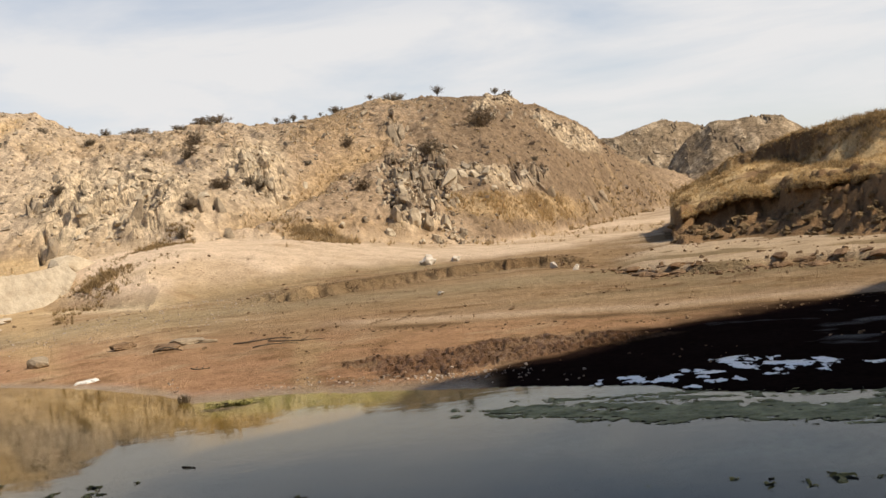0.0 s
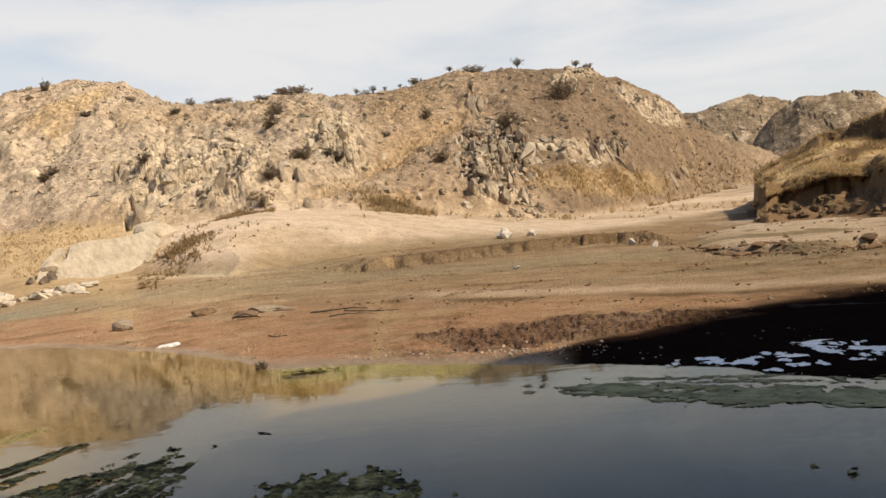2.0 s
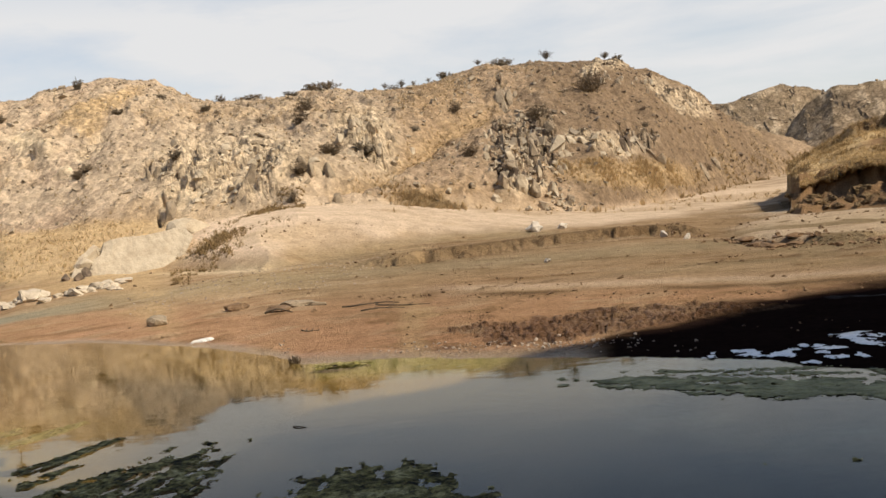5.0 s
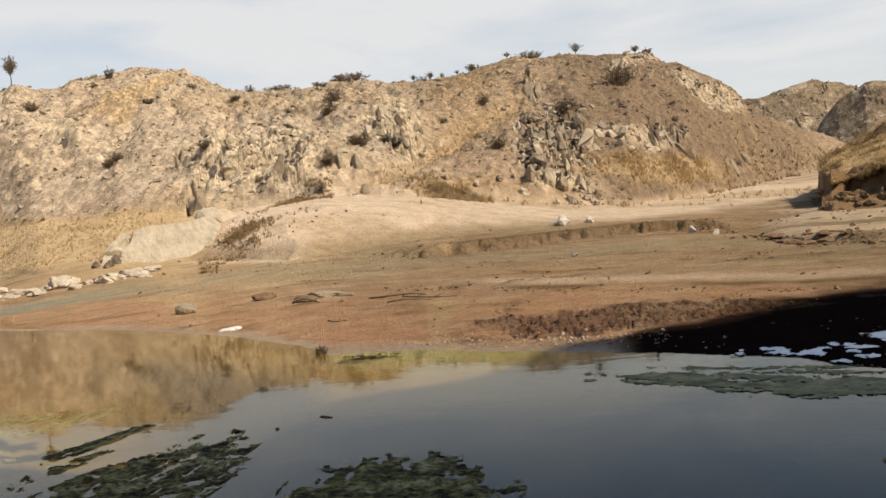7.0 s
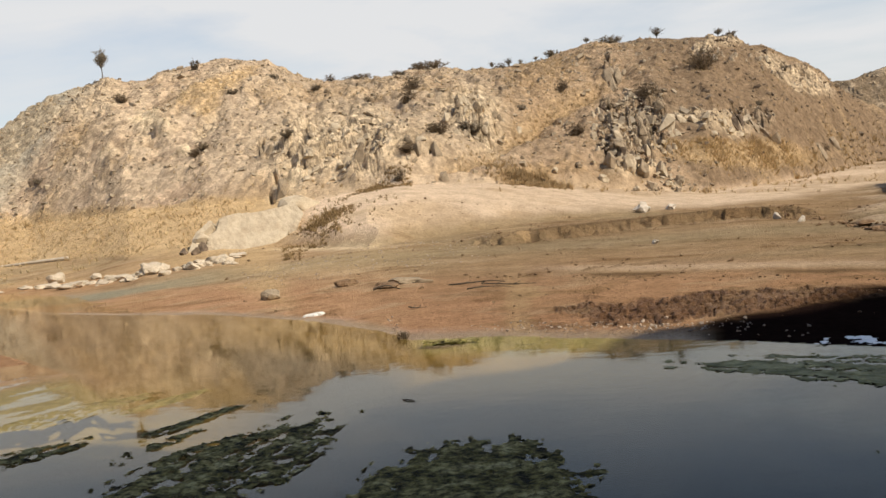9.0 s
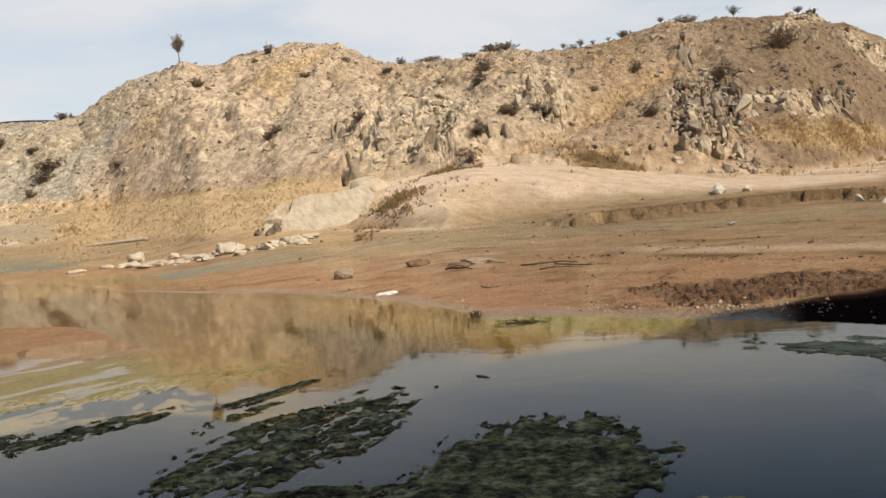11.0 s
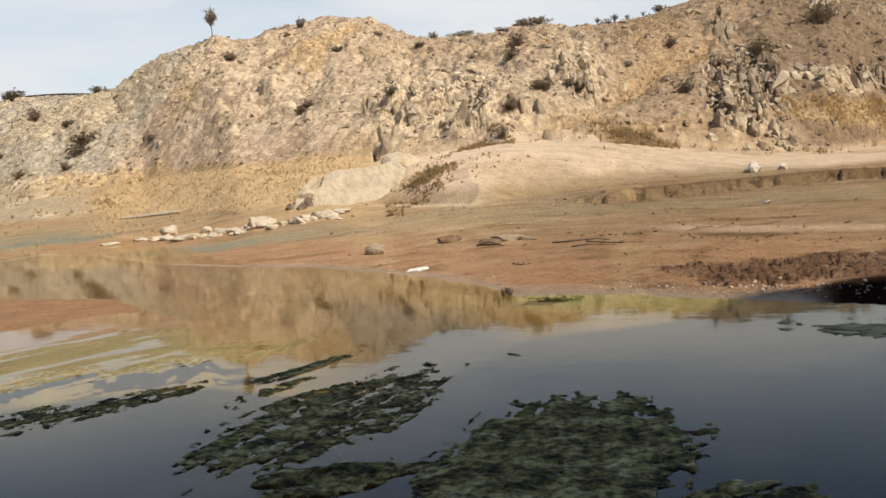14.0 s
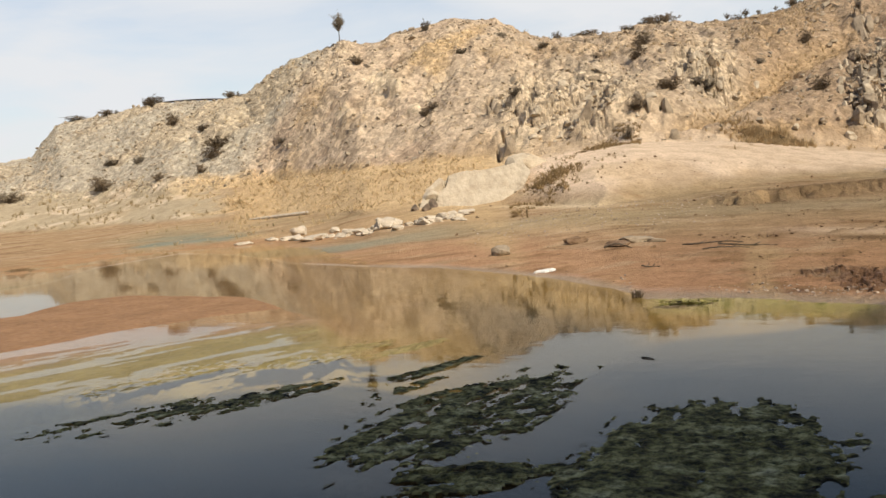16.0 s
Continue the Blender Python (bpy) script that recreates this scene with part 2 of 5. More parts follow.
    bedrock = np.maximum.reduce([spot(-18.2, 2.9, 4.2, 1.9, -8, 0.6), 0.9 * spot(-26.0, 4.95, 1.15, 0.4, 39), spot(-10.7, 4.3, 1.8, 1.2, -20, 0.6), spot(3.2, 2.4, 1.9, 0.55, -20), 0.8 * spot(8.4, 4.2, 1.5, 0.6, -35), 0.8 * spot(3.9, 6.9, 1.4, 0.3),
                                 0.7 * spot(7.0, 5.2, 1.4, 0.45, -38), 0.55 * spot(-31.8, 7.0, 1.6, 0.9, 40)]) * on_hill
    fan = spot(-13.4, 1.35, 2.6, 0.75, -12) * on_hill
    grey = step(0.9, -0.9, ea + 38.5 - 0.83 * e) * on_hill
    crag = np.maximum.reduce([spot(-1.3, 2.5, 1.9, 1.9, 0, 0.45), 0.6 * spot(-2.2, 5.9, 0.5, 0.6, 20), spot(5.3, 2.45, 1.1, 0.45, -28)]) * on_hill
    flank = step(-1.0, 1.2, ea + 0.35 * (e - 4)) * on_hill
    slabs = np.clip(bedrock * (0.70 + 0.75 * n2 + 0.3 * n1), 0, 1) * (1 - fan)
    pale = np.clip(np.maximum(cream, bedrock), 0, 1)
    stony = np.clip(0.40 + 0.5 * n1 + 0.35 * n2, 0, 1) * on_hill * (1 - 0.9 * fan) * (1 - 0.8 * cream)
    rock = np.clip(np.maximum.reduce([0.35 * stony, slabs, crag]), 0, 1)
    tx, ty = x * 0.83 + y * 0.55, -x * 0.55 + y * 0.83
    b1, c1 = blocks(tx / 2.3 + 0.25 * n2, ty / 1.3, 101)
    b0, c0 = blocks(tx / 3.6 + 0.3 * n2, ty / 1.7 + 0.2 * n2, 91)
    b2, c2 = blocks(tx / 0.85, ty / 0.55, 131)
    b3, c3 = blocks(tx / 0.34, ty / 0.27, 151)
    loose = 0.17 * b2 + 0.13 * b3 - 0.06 * c2
    bedded = 0.42 * b0 - 0.40 * c0 ** 3 + 0.30 * b1 - 0.20 * c1 ** 3 + 0.18 * b2 + 0.08 * b3
    jagged = 0.62 * b1 + 0.55 * b2 + 0.26 * b3 - 0.75 * c1 ** 2 - 0.40 * c2 ** 2
    z = z + 0.62 * stony * loose + 0.95 * slabs * bedded + crag * jagged + cream * (0.35 + 0.22 * b0 + 0.12 * b2) + on_hill * (0.20 * n1 + 0.10 * n2 + 0.04 * n3) * (1 - 0.6 * fan)
    straw = np.clip(np.maximum.reduce([0.9 * spot(-25.3, 6.95, 2.7, 0.5, 22), 0.8 * spot(-25.8, 6.1, 1.0, 0.4, 30), 1.0 * ravine, 0.55 * spot(-6.3, 6.2, 2.6, 1.1, 10, 0.6), 1.0 * spot(4.3, 0.5, 4.4, 0.75, -7), 0.9 * spot(-7.6, 0.55, 2.1, 0.5, -3),
                                       0.95 * step(-21.5, -24, a + 0.3 * n2) * step(0.75, 0.35, ee - 0.02 * (a + 30)) * step(-40, -37.5, ea), 0.5 * spot(-33.2, 4.6, 0.7, 2.0, -40), 0.3 * step(0.1, 0.5, n1 + 0.4 * n2)]), 0, 1) * (1 - 0.9 * crag) * (1 - 0.8 * pale)
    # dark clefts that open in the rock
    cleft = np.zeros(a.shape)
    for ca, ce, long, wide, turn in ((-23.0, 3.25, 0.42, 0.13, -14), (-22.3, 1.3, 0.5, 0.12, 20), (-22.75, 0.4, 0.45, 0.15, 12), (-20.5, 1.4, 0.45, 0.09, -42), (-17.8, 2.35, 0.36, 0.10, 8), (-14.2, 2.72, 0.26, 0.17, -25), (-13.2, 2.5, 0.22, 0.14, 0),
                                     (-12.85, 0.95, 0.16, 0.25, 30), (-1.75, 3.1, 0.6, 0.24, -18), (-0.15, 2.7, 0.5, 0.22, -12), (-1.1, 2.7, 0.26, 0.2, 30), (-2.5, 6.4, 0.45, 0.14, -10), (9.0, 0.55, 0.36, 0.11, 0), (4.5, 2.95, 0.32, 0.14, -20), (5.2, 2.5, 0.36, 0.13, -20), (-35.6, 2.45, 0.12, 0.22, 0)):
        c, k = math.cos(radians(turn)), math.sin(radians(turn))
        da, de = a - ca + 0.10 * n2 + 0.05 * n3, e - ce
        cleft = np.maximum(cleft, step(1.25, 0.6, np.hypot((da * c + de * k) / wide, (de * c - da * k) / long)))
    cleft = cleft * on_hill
    z = z - 1.3 * cleft
    # far hills closing the valley
    far1 = EYE + 165 * tan_d(np.clip(4.35 - 0.036 * (a - 11.6) ** 2, -3, 5)) - 0.45 * np.abs(r - 165) + 1.5 * fbm(x / 14, y / 14, 41, 5) + 0.3 * blocks(x / 4, y / 4, 45)[0]
    far2 = EYE + 120 * tan_d(np.interp(a, [12.6, 13.5, 14.6, 16, 18.3, 19.9, 21.2, 24, 60], [0.5, 1.9, 3.1, 4.1, 4.15, 4.0, 3.2, 2.6, 2])) - 0.36 * np.abs(r - 120) + 0.7 * fbm(x / 12, y / 12, 43, 5) + 0.2 * blocks(x / 3, y / 3, 47)[0]
    far = np.maximum(np.where(a < 20, far1, -9), np.where(a > 12.3, far2, -9))
    farm = step(0, 0.4, far - z) * (r > 95)
    z = np.where(farm > 0, np.maximum(z, far), z)
    # right bank with an undercut face
    b_d = bank_d(a) + 0.35 * n1 + 0.25 * n2
    on_bank = step(13.2, 13.6, a + 0.15 * n2)
    q = r - b_d + 0.8 * fbm(x / 3.0, y / 3.0, 81, 4)

    def rim(off, bearings, heights):
        return EYE + (b_d + off) * tan_d(np.interp(a, bearings, heights))
    hollow = rim(1.2, [13.3, 17.2, 18.7, 20.5, 22.5, 25, 60], [-1.85, -1.74, -1.5, -1.0, -0.35, 0.1, 1.0])
    top = rim(1.7, [13.4, 15, 17.3, 18.8, 20.6, 22.6, 25, 60], [-0.6, -0.52, -0.15, -0.05, 0.45, 0.72, 0.7, 1.6])
    shelf = rim(9.0, [13, 15, 17.3, 19.2, 21.5, 23, 25, 60], [0.0, 0.8, 1.5, 1.45, 1.05, 1.0, 1.05, 2.0])
    crest = rim(9.8, [13, 15, 17.3, 18.7, 20.1, 22.7, 25, 60], [0.1, 0.9, 1.95, 2.5, 2.8, 3.25, 3.4, 4.2])
    bank_z = (z + (hollow - z) * np.clip((q + 1.4) / 2.6, 0, 1) ** (1.25 + 1.2 * step(20, 22, a)) + (top - hollow) * step(1.75, 2.25, q + 0.25 * n2 + 0.15 * n3) + (shelf - top) * np.clip((q - 1.7) / 7.3, 0, 1)
              + (crest - shelf) * (step(22.5, 20.5, a + 0.5 * n1) * step(9.1, 9.5, q + 0.8 * n2 + 0.25 * n3) + step(20.5, 22.5, a + 0.5 * n1) * step(6.5, 10.5, q + 0.6 * n2)) - 0.10 * np.maximum(q - 10, 0))
    bank_z = bank_z + (0.16 * b2 + 0.10 * b3 - 0.06 * c2) * step(-1.2, 0.0, q) * step(3, 1.5, q) + (0.12 * n2 + 0.05 * n3) * step(0.4, 2.0, q) + 0.2 * n1 * step(2, 5, q)
    bank = (on_bank > 0.5) & (q > -1.4)
    z = np.where(bank, np.maximum(z, bank_z), z)
    bank_m = np.where(bank & (bank_z >= z - 0.01), 1.0, 0.0)
    # pale ledge below the bank
    l_d = ledge_d(a) + 0.25 * n1 + 0.3 * n2
    ledge = step(9.3, 13, a + 1.2 * n2 + 0.8 * n1) * (q < 0.2)
    z = z + 0.17 * ledge * step(0, 0.15, r - l_d)
    ledge_m = ledge * step(0, 0.15, r - l_d)
    # trodden mud at the water's edge
    churn = np.clip(bump(x, y, -0.3, 11.9, 1.5, 1.15, 0) + 0.9 * bump(x, y, 1.1, 12.0, 1.4, 0.75, 8), 0, 1)
    churn = step(0.35, 0.75, churn + 0.40 * n2 + 0.25 * n3) * step(0.25, 0.6, out)
    lumps, holes = blocks(x / 0.10, y / 0.15, 171)
    z = z + churn * (0.035 * lumps - 0.05 * holes + 0.012 * n3)
    # low wrack lines and ruts on the flat
    flat = step(0.2, 0.6, out) * (r < f_d + 2) * (1 - bank_m)
    z = z + flat * (0.012 * n2 + 0.010 * n3 + 0.02 * n1)
    rut = np.exp(-((r - (17.0 + 0.12 * a) - 0.4 * n1) / 0.16) ** 2) * step(-14, -4, a) * step(0.0, 0.35, n2 + 0.3)
    z = z + flat * rut * (0.03 + 0.05 * n3)
    # the high bank behind
    p = SHADE_N[0] * x + SHADE_N[1] * y
    high = np.where(p > 0, 16.6 * step(1.0, 4.5, p) + 0.04 * np.maximum(p - 4.5, 0) + 0.35 * n1 * step(3, 7, p), 0) * step(400, 200, r)
    z = z * step(3.0, 1.0, p) + high
    # far plain
    z = np.where(r > 260, 2.0 + (z - 2.0) * step(420, 260, r), z)
    return dict(z=z, a=a, r=r, out=out, u=u, v=v, w=w, n1=n1, n2=n2, n3=n3, left=left, pale=pale, crag=crag, rock=rock, crack=np.maximum(c0, 0.6 * c1), ravine=ravine, bar=bar, scarp=scarp, scarp_d=scarp_d,
                bank=bank_m, q=q, ledge=ledge_m, churn=churn, holes=holes, far=farm, high=step(2, 4, p), flat=flat, rut=rut, on_hill=on_hill, blocky=b2, f_d=f_d, s_d=s_d, spit=spit, shoal=shoal, slabs=slabs, e=e, cream=cream, fan=fan, grey=grey, flank=flank, cleft=cleft, gully=gully, straw=straw)


def mixc(col, share, rgb):
    share = np.clip(share, 0, 1)[..., None]
    return col * (1 - share) + np.array(rgb) * share


def cover_of(g):
    """Base colour of the ground by its kind: sand, red silt, mud, straw grass, rock, with some shade put into it. Also
    the dampness.
    """
    n1, n2, n3, out, w = g["n1"], g["n2"], g["n3"], g["out"], g["w"]
    col = np.broadcast_to(np.array((0.325, 0.228, 0.138)), g["z"].shape + (3,)).copy()
    flat = g["flat"]
    col = mixc(col, step(0.3, 0.9, n1 + 0.5) * flat, (0.30, 0.23, 0.145))
    red = step(9.5, 3.0, out) * (0.75 + 0.4 * n1)
    col = mixc(col, red * flat, (0.375, 0.218, 0.132))
    streak = step(0.1, 0.6, fbm(g["a"] / 7, g["r"] / 1.3, 61, 4) + 0.4 * n2)
    col = mixc(col, 0.55 * streak * flat, (0.40, 0.30, 0.20))
    col = mixc(col, 0.6 * step(0.2, 0.7, fbm(g["a"] / 6, g["r"] / 0.8, 67, 4) + 0.5 * n2 + 0.25 * n3) * flat, (0.20, 0.12, 0.065))
    strip = g["r"] - np.interp(g["a"], [-14, -7, -1.7, 5, 11.4, 17.4, 24], [18.6, 17.3, 16.3, 15.5, 15.0, 15.3, 15.6]) - 0.35 * n1
    col = mixc(col, 0.95 * np.exp(-(strip / 0.55) ** 2) * step(-10, -4, g["a"]) * flat, (0.52, 0.40, 0.295))
    col = mixc(col, 0.95 * np.exp(-((strip + 0.95 + 0.15 * n2) / 0.30) ** 2) * step(-16, -9, g["a"]) * np.clip(0.7 + n2, 0, 1) * flat, (0.085, 0.05, 0.028))
    grey = np.exp(-((g["r"] - np.interp(g["a"], [-25, -15, -5, 5, 12], [24, 22.5, 21.8, 22.3, 22.5])) / 1.6) ** 2) * step(12, 8, g["a"])
    col = mixc(col, 0.65 * grey * flat, (0.30, 0.25, 0.165))
    far_pale = np.exp(-((g["r"] - np.interp(g["a"], [-29.6, -26.8, -23.8, -20.8, -17.6], [33, 31.7, 30.6, 28.4, 25.5])) / 0.8) ** 2) * step(-30, -26, g["a"]) * step(-15, -18, g["a"])
    col = mixc(col, 0.9 * far_pale * (w < 0), (0.52, 0.42, 0.29))
    col = col * (1 + flat[..., None] * np.array((0.02, -0.01, -0.07)))
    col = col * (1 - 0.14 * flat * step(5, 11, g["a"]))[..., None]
    # sand bar and the wash
    wash = 0.7 * step(8.0, 9.5, g["a"]) * step(58, 68, g["r"] + 3 * n1)
    bar = step(0.0, 0.25, g["v"]) * (w < 0.02) * step(-24, -21, g["a"]) * (1 - g["bank"])
    sand = mixc(np.broadcast_to(np.array((0.63, 0.487, 0.345)), col.shape), step(0, 0.6, n1 + 0.2 * n2), (0.54, 0.412, 0.284))
    col = col * (1 - bar[..., None]) + sand * bar[..., None]
    col = mixc(col, 0.85 * wash * np.clip(0.8 + n2, 0, 1), (0.22, 0.155, 0.09))
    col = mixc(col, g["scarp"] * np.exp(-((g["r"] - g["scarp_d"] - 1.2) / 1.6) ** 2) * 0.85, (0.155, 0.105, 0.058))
    col = mixc(col, g["ledge"] * step(-0.3, 0.1, n2 + 0.15), (0.50, 0.39, 0.27))
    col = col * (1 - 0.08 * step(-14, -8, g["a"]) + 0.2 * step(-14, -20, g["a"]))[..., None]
    col = mixc(col, g["rut"] * 0.7, (0.10, 0.06, 0.035))
    # hills: earth, straw, rock
    earth = mixc(np.broadcast_to(np.array((0.43, 0.330, 0.230)), col.shape), step(-0.3, 0.5, n2), (0.345, 0.262, 0.185))
    earth = mixc(earth, 0.7 * step(2.4, 1.2, g["e"] + 0.3 * n1) * step(-22, -26, g["a"]), (0.44, 0.325, 0.225))
    earth = mixc(earth, 0.5 * step(0.2, 0.9, g["gully"]), (0.43, 0.345, 0.245))
    # light added to the dome's earth colour where its slope turns from the sun
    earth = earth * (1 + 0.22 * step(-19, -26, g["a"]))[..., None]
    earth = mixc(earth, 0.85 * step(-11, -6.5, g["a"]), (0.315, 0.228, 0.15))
    on = step(-0.02, 0.05, w)[..., None]
    col = col * (1 - on) + earth * on
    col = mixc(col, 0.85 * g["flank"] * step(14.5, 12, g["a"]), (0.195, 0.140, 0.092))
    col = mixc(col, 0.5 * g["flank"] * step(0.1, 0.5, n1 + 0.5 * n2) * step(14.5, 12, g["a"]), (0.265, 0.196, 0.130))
    col = mixc(col, 0.85 * g["grey"], (0.42, 0.375, 0.29))
    col = mixc(col, 0.9 * g["fan"], (0.50, 0.385, 0.27))
    straw = g["straw"]
    belt = step(-20, -23, g["a"]) * step(1.0, 0.5, np.where(w > 0, g["e"], -1) + 0.2 * n1) * step(0.02, 0.2, g["v"] + 0.06 * n1) * step(-43, -39, g["a"] + n1)
    banks = step(-38, -41, g["a"] + n1) * step(0.9, 0.4, np.where(w > 0, g["e"], -1) + 0.2 * n1) * step(0.02, 0.2, g["v"] + 0.06 * n1)
    col = mixc(col, 0.9 * banks, (0.44, 0.36, 0.24))
    col = mixc(col, 0.9 * banks * step(0.1, 0.4, n2 + 0.3 * n1), (0.62, 0.51, 0.37))
    col = mixc(col, 0.85 * straw * (1 - g["flank"]) * step(-12, -16, g["a"]), (0.52, 0.37, 0.20))
    col = mixc(col, 0.8 * straw * (1 - g["flank"]) * step(-16, -12, g["a"]), (0.40, 0.28, 0.155))
    col = mixc(col, 0.85 * belt * step(-0.6, 0.3, n1 + n2 + 0.3), (0.60, 0.435, 0.245))
    col = mixc(col, 0.7 * straw * g["flank"], (0.42, 0.30, 0.165))
    col = mixc(col, np.clip(1.1 * g["slabs"], 0, 1) * (0.78 + 0.18 * g["blocky"]), (0.605, 0.495, 0.352))
    col = mixc(col, 0.5 * g["pale"], (0.56, 0.455, 0.32))
    col = mixc(col, g["cream"] * (0.9 + 0.1 * g["blocky"]), (0.66, 0.53, 0.36))
    col = mixc(col, 0.9 * g["crag"] * step(-0.1, 0.5, g["blocky"]), (0.36, 0.29, 0.21))
    # low blocks of the crag darkened, shade of its gaps put in colour
    col = mixc(col, 0.8 * g["crag"] * step(-0.1, 0.5, -g["blocky"]), (0.15, 0.118, 0.088))
    col = mixc(col, g["crack"] ** 2 * np.maximum(0.5 * g["slabs"], 0.7 * g["crag"]), (0.13, 0.10, 0.07))
    # clefts also coloured dark, standing for the shade inside them
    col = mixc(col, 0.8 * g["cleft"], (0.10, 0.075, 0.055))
    col = mixc(col, g["far"], (0.23, 0.175, 0.118))
    col = mixc(col, 0.8 * g["far"] * step(0.15, 0.5, fbm(g["a"] / 0.9, g["z"] / 2.2, 49, 4)), (0.42, 0.335, 0.235))
    col = mixc(col, 0.6 * g["far"] * step(0.2, 0.5, fbm(g["a"] / 0.5, g["z"] / 1.2, 53, 3)), (0.13, 0.10, 0.065))
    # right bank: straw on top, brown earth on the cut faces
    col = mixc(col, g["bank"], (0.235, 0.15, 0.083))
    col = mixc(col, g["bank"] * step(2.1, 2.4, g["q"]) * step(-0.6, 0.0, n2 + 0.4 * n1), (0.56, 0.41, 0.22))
    # bare soil of the upper cut, darkened in colour for the shade on it
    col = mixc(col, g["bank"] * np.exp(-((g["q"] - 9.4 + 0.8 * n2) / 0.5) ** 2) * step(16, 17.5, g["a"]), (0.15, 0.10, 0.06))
    film = flat * g["left"] * step(14, 8, out)
    col = mixc(col, film * step(0.0, 0.5, n1 + 0.3 * n2), (0.25, 0.245, 0.17))
    col = mixc(col, film * step(0.1, 0.5, -n1), (0.42, 0.26, 0.14))
    # mud
    col = mixc(col, 0.85 * g["churn"] * np.clip(0.8 + 0.4 * n3, 0, 1), (0.115, 0.058, 0.028))
    col = mixc(col, 0.7 * g["churn"] * g["holes"], (0.045, 0.026, 0.016))
    wet = step(1.2, 0.2, out) * step(-12, -7, g["a"])
    # black of the cast shade put into the wet mud, reach following its edge
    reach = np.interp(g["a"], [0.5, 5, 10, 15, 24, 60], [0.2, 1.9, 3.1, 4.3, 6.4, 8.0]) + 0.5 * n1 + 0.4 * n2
    mud_shade = (out > -0.3) * step(0.35, -0.35, out - reach) * step(0.5, 3.0, g["a"] + 0.8 * n2) * (1 - 0.5 * g["churn"])
    glaze = mud_shade * step(0.25, 1.0, fbm(g["a"] / 5, g["r"] / 0.45, 57, 4) + 0.25 * n2) * step(13, 16, g["a"]) * step(1.3, 2.0, out)
    col = mixc(col, mud_shade, (0.017, 0.010, 0.007))
    # bed of the pool
    under = (out < 0)
    bed = mixc(np.broadcast_to(np.array((0.29, 0.186, 0.042)), col.shape), step(0, 0.5, n1 + 0.2), (0.34, 0.22, 0.065))
    bed = mixc(bed, g["left"] * step(10.5, 13, g["r"]), (0.30, 0.20, 0.105))
    bed = mixc(bed, 0.8 * g["left"] * np.exp(-((g["r"] - 9.6 - 0.5 * n1) / 1.5) ** 2) * np.clip(0.55 + 0.9 * n2 + 0.5 * n3, 0, 1), (0.18, 0.155, 0.038))
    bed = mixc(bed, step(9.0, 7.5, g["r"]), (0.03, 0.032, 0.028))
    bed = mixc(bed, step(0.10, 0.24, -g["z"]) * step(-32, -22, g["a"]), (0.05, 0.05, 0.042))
    bed = mixc(bed, 0.8 * step(0.9, 0.2, -out) * step(-17, -14, g["a"]) * step(6, 0, g["a"]), (0.30, 0.32, 0.12))
    bed = mixc(bed, 0.9 * step(1.9, 1.2, -out + 0.4 * n2) * step(0, 4, g["a"]) * np.clip(0.75 + 0.6 * n2, 0, 1), (0.40, 0.42, 0.31))
    bed = mixc(bed, g["shoal"] * step(12.3, 10.8, g["r"] + 0.6 * n1 + 0.4 * n2), (0.33, 0.265, 0.115))
    bed = mixc(bed, g["shoal"] * step(10.8, 12.3, g["r"] + 0.6 * n1 + 0.4 * n2), (0.40, 0.26, 0.15))
    bed = mixc(bed, g["spit"] * 1.3, (0.37, 0.215, 0.115))
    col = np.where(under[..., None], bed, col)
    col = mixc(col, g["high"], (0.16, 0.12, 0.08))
    damp = np.clip(0.9 * step(1.0, 0.1, out + 0.3 * n2) + 0.6 * g["left"] * step(12, 6, out) * step(-0.1, 0.4, n1) + 0.5 * g["churn"], 0, 1) * (g["on_hill"] < 0.5) * (1 - mud_shade) * (1 - 0.7 * np.maximum(g["spit"], 0.6 * g["shoal"])) + 0.55 * glaze
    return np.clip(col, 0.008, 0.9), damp


